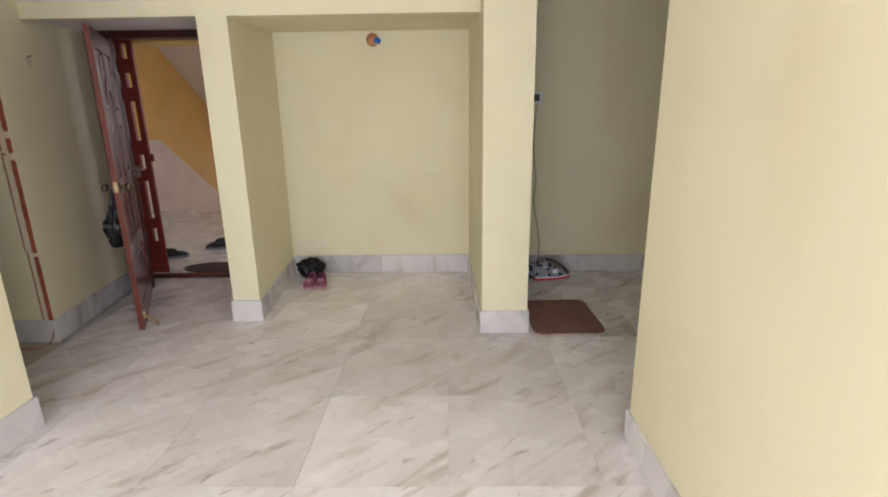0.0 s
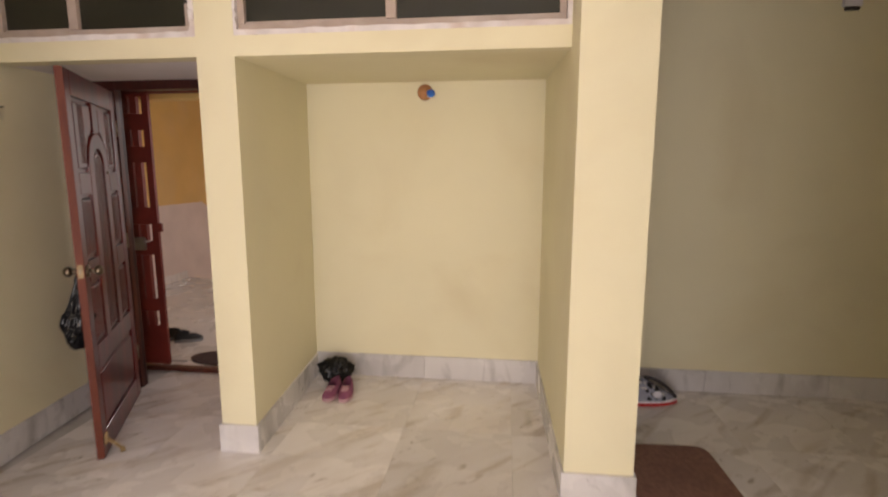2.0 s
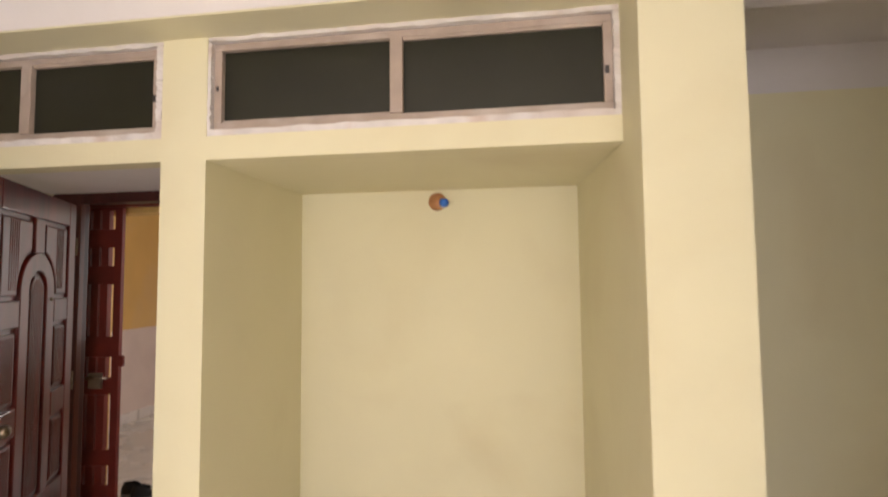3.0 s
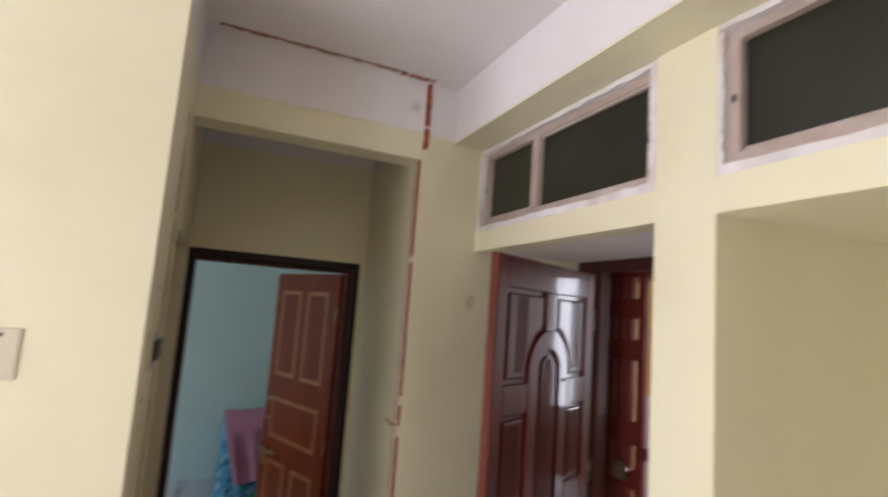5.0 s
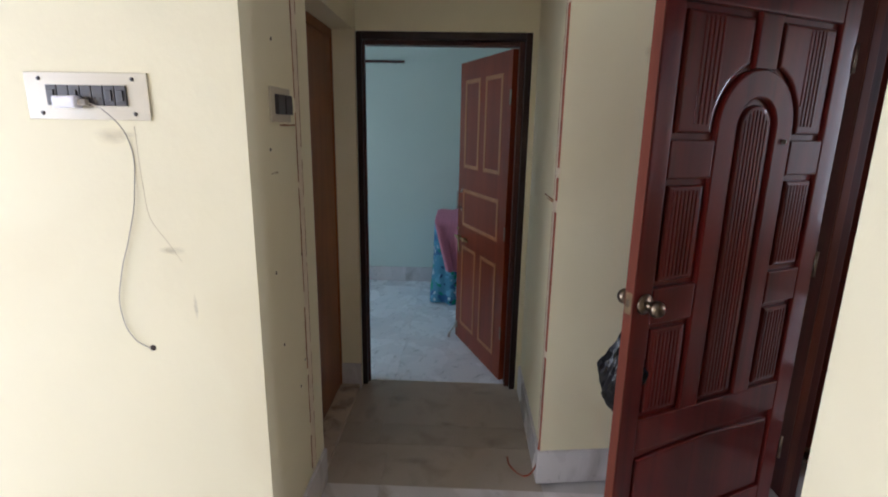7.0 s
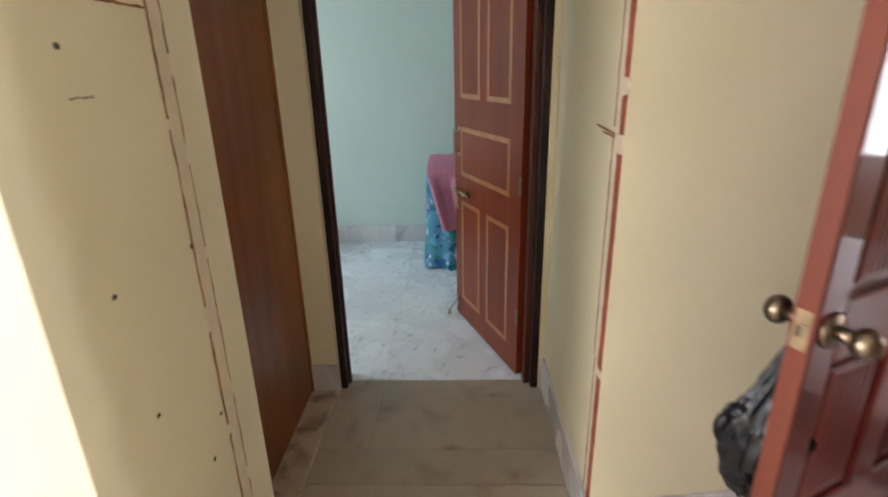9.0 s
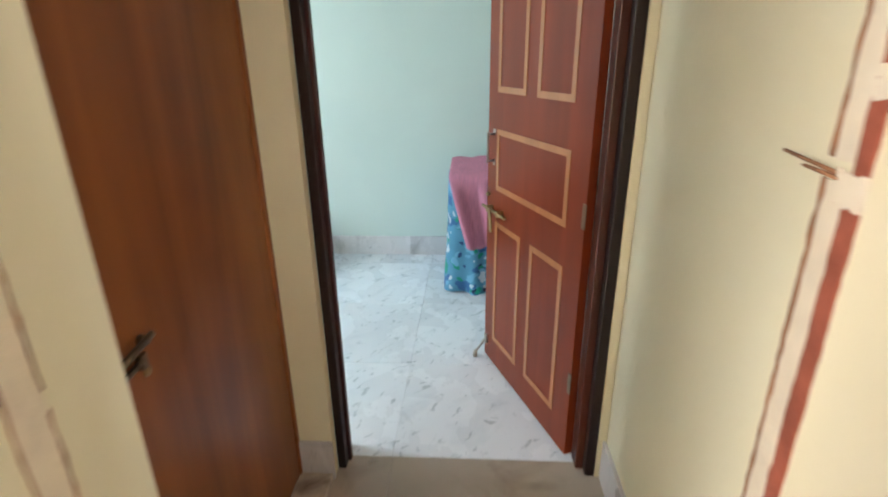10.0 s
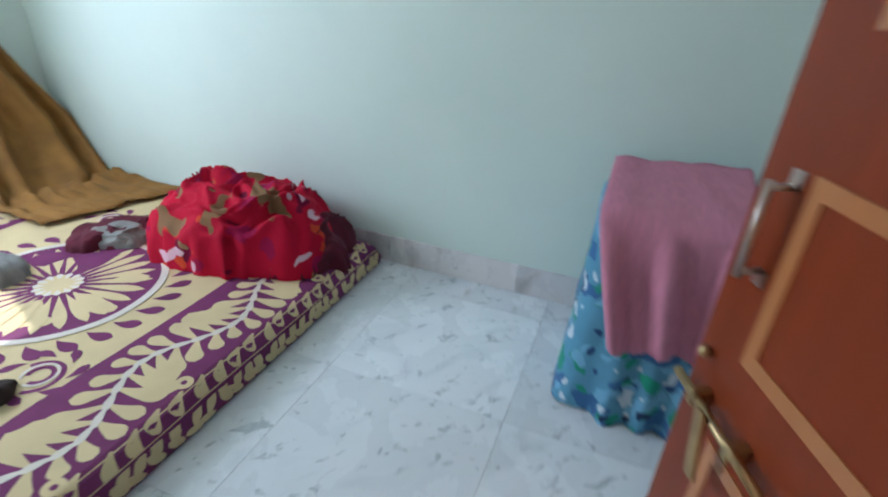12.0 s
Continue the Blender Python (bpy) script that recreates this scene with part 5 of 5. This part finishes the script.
# sun wheel: purple disc with cream rays, pale ring, scalloped purple outside
purple.ring(CX, CY, 0.004, 0.40)
for i in range(26):
    a = 2 * math.pi * i / 26
    cream.leaf(CX + 0.10 * math.cos(a), CY + 0.10 * math.sin(a), a, 0.26, 0.024)
cream.ring(CX, CY, 0.002, 0.085)
for i in range(14):
    a = 2 * math.pi * i / 14
    purple2 = (CX + 0.05 * math.cos(a), CY + 0.05 * math.sin(a))
    pale.leaf(purple2[0], purple2[1], a, 0.045, 0.012)
pale.ring(CX, CY, 0.385, 0.415)
for i in range(30):
    a = 2 * math.pi * (i + 0.5) / 30
    purple.leaf(CX + 0.43 * math.cos(a), CY + 0.43 * math.sin(a), a + 0.35, 0.11, 0.026, 0.5)


def drop(layer, x, y, angle, length, width, bend):
    """A printed leaf, thin at the stem and fat and round at its tip."""
    left, right = [], []
    for i in range(13):
        t = i / 12
        w = width * (0.16 + 0.84 * (t / 0.7) ** 1.2 if t < 0.7 else math.sqrt(max(0.0, 1 - ((t - 0.7) / 0.3) ** 2))) + 0.0008
        a = angle + bend * t
        cx, cy = x + length * t * math.cos(angle + bend * t / 2), y + length * t * math.sin(angle + bend * t / 2)
        left.append((cx - w * math.sin(a), cy + w * math.cos(a)))
        right.append((cx + w * math.sin(a), cy - w * math.cos(a)))
    layer.strip(left, right)


def branch(x0, x1, y, seed, amp=0.060, size=1.0):
    """A waving pale stem along x with fat cream leaves swept forwards on both sides."""
    rng = random.Random(seed)
    n = max(2, round(abs(x1 - x0) / 0.060))
    pts = [(x0 + (x1 - x0) * i / n, y + amp * math.sin(i * 0.58)) for i in range(n + 1)]
    for k, ((ax, ay), (cx, cy)) in enumerate(zip(pts, pts[1:])):
        ang = math.atan2(cy - ay, cx - ax)
        pale.leaf(ax, ay, ang, math.hypot(cx - ax, cy - ay) * 1.5, 0.013)
        for side in (1, -1):
            room = size * (0.150 - side * 0.9 * (ay - y)) * rng.uniform(0.92, 1.06)
            a = ang + side * rng.uniform(0.95, 1.15)
            drop(cream, ax, ay, a, room, size * (0.020 + 0.075 * room), side * 0.35)


branch(BX0 + 0.05, BX1 - 0.03, E1 + 0.185, 1)
rng = random.Random(31)
x = BX0 + 0.06
while x < BX1 - 0.06:
    drop(cream, x, BY1 - 0.055 + rng.uniform(-0.008, 0.008), 0.45 + rng.uniform(-0.2, 0.2), 0.085, 0.022, 0.4)
    if rng.random() < 0.14:
        cream.ring(x - 0.03, BY1 - 0.075, 0.010, 0.030, n=18)
    x += 0.085
# swirls on the cream field
for cx, cy in ((-4.18, 1.06), (-4.12, 0.36), (-5.15, 1.06), (-5.12, 0.2)):
    purple.ring(cx, cy, 0.030, 0.046, 0, 300, 30)
    purple.ring(cx + 0.01, cy, 0.065, 0.082, 20, 250, 30)
    for s in range(6):
        a = s * 0.9
        purple.leaf(cx + 0.09 * math.cos(a), cy + 0.09 * math.sin(a), a + 0.9, 0.08, 0.017, 0.8)
    pale.ring(cx, cy, 0.048, 0.058, 0, 320, 30)
branch(BX0 + 0.05, BX1 - 0.05, BY0 + 0.2, 20)
purple.done("purple_print", M_sheet_purple, "purple printed pattern")
cream.done("cream_print", M_sheet_cream, "cream printed leaves")
pale.done("pale_print", M_sheet_white, "pale printed stems")
# leaves on the side of the sheet
bm = bmesh.new()
rng = random.Random(12)
x = BX0 + 0.04
while x < BX1 - 0.05:
    for side in (0, 1):
        a = rng.uniform(0.4, 1.1) + (math.pi * 0.35 if side else 0)
        L, w = rng.uniform(0.075, 0.105), 0.021
        cx, cz = x + side * 0.03, 0.018 + side * 0.022
        vs = []
        for i in range(10):
            t = 2 * math.pi * i / 10
            u, v = L / 2 * (1 + math.cos(t)), w * math.sin(t)
            px, pz = cx + u * math.cos(a) - v * math.sin(a), cz + (u * math.sin(a) + v * math.cos(a)) * 0.8
            pz = min(0.088, max(0.008, pz))
            vs.append(bm.verts.new((px, side_y(px, pz) + 0.003, pz)))
        bm.faces.new(vs)
    x += rng.uniform(0.055, 0.075)
tagged(part("side_print", bm, M_sheet_cream, bed, "cream printed leaves"), kind="stuff")


def mound(name, cx, cy, rx, ry, height, label, mat, seed, category, turn=0.0, power=0.55, fold=0.2, base=None):
    """A heap of cloth: a dome with sharp folds, its foot on the bed."""
    bm = bmesh.new()
    n, m = 120, 48
    off = Vector((seed * 2.3, seed * 5.1, seed))
    rings = []
    for j in range(m + 1):
        t = j / m
        ring = []
        for i in range(n):
            a = 2 * math.pi * i / n
            edge = 1 + 0.16 * noise.noise(Vector((math.cos(a) * 1.5, math.sin(a) * 1.5, 0)) + off) + 0.05 * noise.noise(Vector((math.cos(a) * 5, math.sin(a) * 5, 2)) + off)
            px, py = rx * t * math.cos(a) * edge, ry * t * math.sin(a) * edge
            wx, wy = cx + px * math.cos(turn) - py * math.sin(turn), cy + px * math.sin(turn) + py * math.cos(turn)
            q = Vector((wx * 4.5, wy * 4.5, 0)) + off
            q2 = q + Vector((noise.noise(q * 1.3), noise.noise(q * 1.3 + Vector((9, 4, 1))), 0)) * 0.9
            ridge = 1 - abs(noise.noise(q2)) * 2.4
            fine = 1 - abs(noise.noise(q2 * 2.3)) * 2.2
            tiny = 1 - abs(noise.noise(q2 * 5.1)) * 2.0
            z = height * max(0.0, 1 - t ** 2.6) ** power
            z *= 1 + fold * ridge + fold * 0.7 * fine
            z += 0.019 * fine * (1 - t) ** 0.25 + 0.007 * tiny * (1 - t) ** 0.2
            swell = 0.020 * fine + 0.009 * tiny
            wx, wy = wx + swell * math.cos(a + turn), wy + swell * math.sin(a + turn)
            ring.append(bm.verts.new((wx, wy, (bed_top(wx, wy) if base is None else base) + max(0.003, z))))
            if j == 0:
                break
        rings.append(ring)
    for i in range(n):
        bm.faces.new((rings[0][0], rings[1][i], rings[1][(i + 1) % n]))
    for a, b in zip(rings[1:], rings[2:]):
        for i in range(n):
            k = (i + 1) % n
            bm.faces.new((a[i], b[i], b[k], a[k]))
    return tagged(part(name, bm, mat, smooth=True), label, category)


mound("maroon_blanket", -5.27, 1.275, 0.25, 0.27, 0.165, "folded maroon blanket under the red one", M_maroon, 3, "blanket", 0.2)
mound("red_blanket", -5.22, 1.02, 0.33, 0.46, 0.275, "crumpled bright red floral blanket heaped on the mattress", M_blanket, 1, "blanket", 0.1, 0.48, 0.2)
mound("small_cloth", -4.98, 0.45, 0.09, 0.13, 0.06, "small grey and yellow cloth on the bed", M_grey_cloth, 6, "cloth", 0.4)
mound("dark_scarf", -5.00, 0.40, 0.13, 0.20, 0.05, "crumpled maroon scarf on the bed", M_maroon, 8, "scarf", 1.0)
mound("grey_garment", -4.50, 0.30, 0.10, 0.12, 0.06, "crumpled grey garment on the bed", M_grey_cloth, 9, "clothing", 0.4)
mound("dark_garment", -4.00, 0.98, 0.09, 0.12, 0.05, "dark crumpled garment on the bed", M_near_black, 11, "clothing", 0.9)


def ochre_drape():
    """A cloth hung on the corner walls, falling on to the mattress in folds."""
    bm = bmesh.new()
    n, m = 54, 34
    rows = []
    for j in range(m + 1):
        t = j / m
        row = []
        for i in range(n + 1):
            s = i / n
            fold = min(1, s * 8) * 0.035 * math.sin(s * 22 + 2 * math.sin(s * 7)) + 0.02 * noise.noise(Vector((s * 9, t * 5, 1)))
            if t < 0.62:
                k = t / 0.62
                z = 1.35 - (1.35 - 0.16) * k
                x = -5.612 + 0.51 * max(0.0, z - 0.48) + (0.36 + 0.36 * k) * s
                y = -0.78 + 0.10 * k + 0.30 * k ** 4 + fold * (0.6 + k)
            else:
                k = (t - 0.62) / 0.38
                x = -5.612 + 0.72 * s
                y = -0.38 + 0.62 * k * (1 - 0.35 * s) + 0.03 * noise.noise(Vector((s * 6, k * 4, 7)))
                z = 0.155 + 0.075 * abs(noise.noise(Vector((s * 10, k * 4, 2)))) * (1 - k * 0.5) + 0.02 * math.sin(s * 34) * (1 - k)
            row.append(bm.verts.new((max(-5.605, x), max(-0.79, y), z)))
        rows.append(row)
    for a, b in zip(rows, rows[1:]):
        for i in range(n):
            bm.faces.new((a[i], a[i + 1], b[i + 1], b[i]))
    ob = part("curtain", bm, M_ochre_cloth, smooth=True)
    so = ob.modifiers.new("cloth", "SOLIDIFY")
    so.thickness = 0.004
    return tagged(ob, "ochre brown curtain hanging in the corner and spilling on the bed", "curtain")


ochre_drape()


def draped_stand():
    """A squat stand fully covered by a cloth that flares a little to the floor."""
    x0, x1, y0, y1, H = -5.50, -4.92, 2.645, 3.16, 0.77
    s = thing("covered_stand", pose((x0 + x1) / 2, (y0 + y1) / 2, 0), "squat stand covered to the floor by a blue printed cloth", "covered stand")
    w, d = (x1 - x0) / 2, (y1 - y0) / 2
    n, m = 88, 16
    bm = bmesh.new()
    rows = []
    for j in range(m + 1):
        t = j / m
        row = []
        for i in range(n):
            a = 2 * math.pi * i / n
            c, q = math.cos(a), math.sin(a)
            k = 1 / (abs(c) ** 5 + abs(q) ** 5) ** 0.2
            fold = 1 + (0.015 + 0.05 * (1 - t)) * math.sin(a * 11 + 2 * math.sin(a * 3)) * (1 - t * 0.7) + 0.03 * noise.noise(Vector((c * 3, q * 3, t * 4))) + 0.02 * noise.noise(Vector((c * 8, q * 8, t * 9)))
            flare = 1 + 0.08 * (1 - t)
            row.append(bm.verts.new((c * k * w * fold * flare, q * k * d * fold * flare, 0.004 + (H - 0.03) * t + 0.006 * math.sin(a * 7) * (t == 0))))
        rows.append(row)
    for sc, dz in ((0.96, H - 0.008), (0.85, H), (0.5, H + 0.004)):
        rows.append([bm.verts.new((v.co.x * sc, v.co.y * sc, dz)) for v in rows[m]])
    for a, b in zip(rows, rows[1:]):
        for i in range(n):
            k = (i + 1) % n
            bm.faces.new((a[i], a[k], b[k], b[i]))
    bm.faces.new(rows[-1])
    part("cover", bm, M_bluecloth, s, "blue, green and white printed cloth", True)
    part("stand_core", bx(-w * 0.85, -d * 0.85, 0, w * 0.85, d * 0.85, H - 0.03, bevel=0.01), M_grey_cloth, s)
    return s


draped_stand()


def towel():
    """A towel over the stand's top, hanging down its front."""
    bm = bmesh.new()
    n, m = 30, 34
    rows = []
    for j in range(m + 1):
        t = j / m
        row = []
        for i in range(n + 1):
            s = i / n
            y = 2.655 + 0.46 * s
            gather = 0.026 * math.sin(s * 15 + 1.0) + 0.012 * math.sin(s * 31) + 0.004 * math.sin(s * 90)
            if t < 0.45:
                k = t / 0.45
                x, z = -5.47 + 0.54 * k, 0.788 + 0.03 * s * (1 - k) + 0.012 * noise.noise(Vector((s * 5, k * 5, 0)))
                if k > 0.9:
                    z -= 0.02 * ((k - 0.9) / 0.1) ** 2
            else:
                k = (t - 0.45) / 0.55
                x = -4.905 + 0.03 * k + gather * min(1, k * 2)
                z = 0.765 - 0.425 * k * (1 + 0.05 * math.sin(s * 9))
                y += 0.115 * (1 - s) * k
            row.append(bm.verts.new((x, y, z)))
        rows.append(row)
    for a, b in zip(rows, rows[1:]):
        for i in range(n):
            bm.faces.new((a[i], a[i + 1], b[i + 1], b[i]))
    ob = part("towel", bm, M_towel, smooth=True)
    so = ob.modifiers.new("cloth", "SOLIDIFY")
    so.thickness, so.offset = 0.006, 1
    return tagged(ob, "dusty pink towel draped over the blue covered stand", "towel")


towel()
rod = thing("curtain_rod", pose(-5.56, 1.8, 2.20), "thin brown wooden rod fixed along the bedroom wall", "rod")
part("rod", cyl(bmesh.new(), (0, -0.9, 0), (0, 0.51, 0), 0.012), M_frame_red, rod, smooth=True)
part("bracket", bx(-0.062, 0.40, -0.012, 0.0, 0.425, 0.012), M_bronze, rod)
part("bracket", bx(-0.062, -0.8, -0.012, 0.0, -0.775, 0.012), M_bronze, rod)

# ---- windows of living room, bedroom and stairs (behind the walker or out of sight) ----


def plain_window(name, x0, y0, x1, y1, z0, z1, label, bars):
    """A frame with upright steel bars in an opening."""
    along_x = abs(x1 - x0) > abs(y1 - y0)
    w = thing(name, pose((x0 + x1) / 2, (y0 + y1) / 2, z0), label, "window", kind="structure")
    half = max(abs(x1 - x0), abs(y1 - y0)) / 2
    H = z1 - z0

    def bar(name, a, b, c, d, t):
        if along_x:
            return part(name, bx(a, -t, c, b, t, d), M_winframe, w)
        return part(name, bx(-t, a, c, t, b, d), M_winframe, w)

    bar("frame_side", -half, -half + 0.05, 0, H, 0.03)
    bar("frame_side", half - 0.05, half, 0, H, 0.03)
    bar("frame_bottom", -half + 0.05, half - 0.05, 0, 0.05, 0.03)
    bar("frame_top", -half + 0.05, half - 0.05, H - 0.05, H, 0.03)
    for i in range(1, bars):
        u = -half + 2 * half * i / bars
        bar("bar", u - 0.012, u + 0.012, 0.05, H - 0.05, 0.008)
    return w


plain_window("window_3", -1.3, -2.16, 0.5, -2.16, 0.15, 2.15, "wide barred balcony window at the back of the living room", 4)
plain_window("window_4", -5.0, -0.88, -3.7, -0.88, 0.9, 2.2, "barred bedroom window", 3)
plain_window("window_5", -2.65, 12.05, -1.95, 12.05, 0.0, 3.2, "tall barred stair window", 3)
# unseen opening, added only to house the landing fill lamp
plain_window("window_7", -1.25, 5.1, -1.25, 6.25, 1.1, 2.4, "barred window added unseen for the landing fill light", 3)
plain_window("window_6", 1.18, -1.9, 1.18, -0.4, 0.85, 2.1, "barred window in the right wall of the living room", 4)

# ---- staircase ----
dado = structure("landing_dado", bx(-4.502, 4.92, 0.0, -4.494, 8.5, 1.10), M_dado, "pinkish white dado on the staircase wall", "dado")
bm = bmesh.new()
pts = [(8.501, 1.10), (11.9, -1.05), (11.9, -1.6), (8.501, -1.6)]
for q in (-4.502, -4.494):
    bm.faces.new([bm.verts.new((q, y, z)) for y, z in pts])
part("sloping_dado", bm, M_dado, dado)
part("stair_dado", bx(-4.502, 7.99, -1.6, -4.494, 8.5, -0.001), M_dado, dado)
structure("landing_skirting", bx(-4.494, 4.92, 0, -4.478, 7.6, 0.12), M_skirt, "pale marble skirting of the landing", "baseboard")
bm = bmesh.new()
lo = [bm.verts.new(p) for p in ((-4.5, 8.2, 2.98), (-2.95, 8.2, 2.98), (-2.95, 12.0, 0.66), (-4.5, 12.0, 0.66))]
hi = [bm.verts.new(v.co + Vector((0, 0, 0.16))) for v in lo]
bm.faces.new(lo)
bm.faces.new(hi)
for i in range(4):
    k = (i + 1) % 4
    bm.faces.new((lo[i], lo[k], hi[k], hi[i]))
structure("stair_soffit", bm, M_white, "white underside of the upper stair flight", "stairs")
for i in range(8):
    structure("stair_step", bx(-4.49, 8.0 + i * 0.27, -1.6, -2.95, 8.27 + i * 0.27, -0.17 * (i + 1)), M_marble_dull, "grey stair step going down", "stairs")


# ---- floor slabs ----
def slabs(parent, xs, ys, mat, skip=lambda a, b, c, d: False, thick=0.012, joint=0.0007, seed=0):
    """Marble slabs with thin joints, each a piece of its own."""
    rng = random.Random(seed)
    for x0, x1 in zip(xs, xs[1:]):
        for y0, y1 in zip(ys, ys[1:]):
            if skip(x0, y0, x1, y1):
                continue
            bm = bx(-(x1 - x0) / 2 + joint, -(y1 - y0) / 2 + joint, -thick, (x1 - x0) / 2 - joint, (y1 - y0) / 2 - joint, 0)
            ob = part("marble_slab", bm, mat, parent)
            ob.location = ((x0 + x1) / 2, (y0 + y1) / 2, rng.uniform(-0.0006, 0))


xs = [-2.75, -2.44, -1.78, -1.10, -0.41, 0.255, 0.93, 1.60, 2.27, 2.94, 3.3]
ys = [-2.08, -1.85, -1.12, -0.39, 0.34, 1.10, 1.845, 2.555, 3.297, 4.00, 4.72, 4.9]
# slabs by the corridor: darker and browner than the other living-room slabs
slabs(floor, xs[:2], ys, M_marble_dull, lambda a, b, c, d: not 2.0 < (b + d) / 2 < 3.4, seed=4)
slabs(floor, xs[1:], ys, M_marble, lambda a, b, c, d: (c < -1.9 and d < 2.0) or (a > 1.2 and d < 2.0), seed=1)
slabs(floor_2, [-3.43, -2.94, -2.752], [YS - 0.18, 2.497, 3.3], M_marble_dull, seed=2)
slabs(floor_3, [-5.75, -5.42, -4.75, -4.08, -3.431], [-1.0, -0.31, 0.39, 1.09, 1.79, 2.49, 3.19, 3.9], M_marble_blue, seed=3)
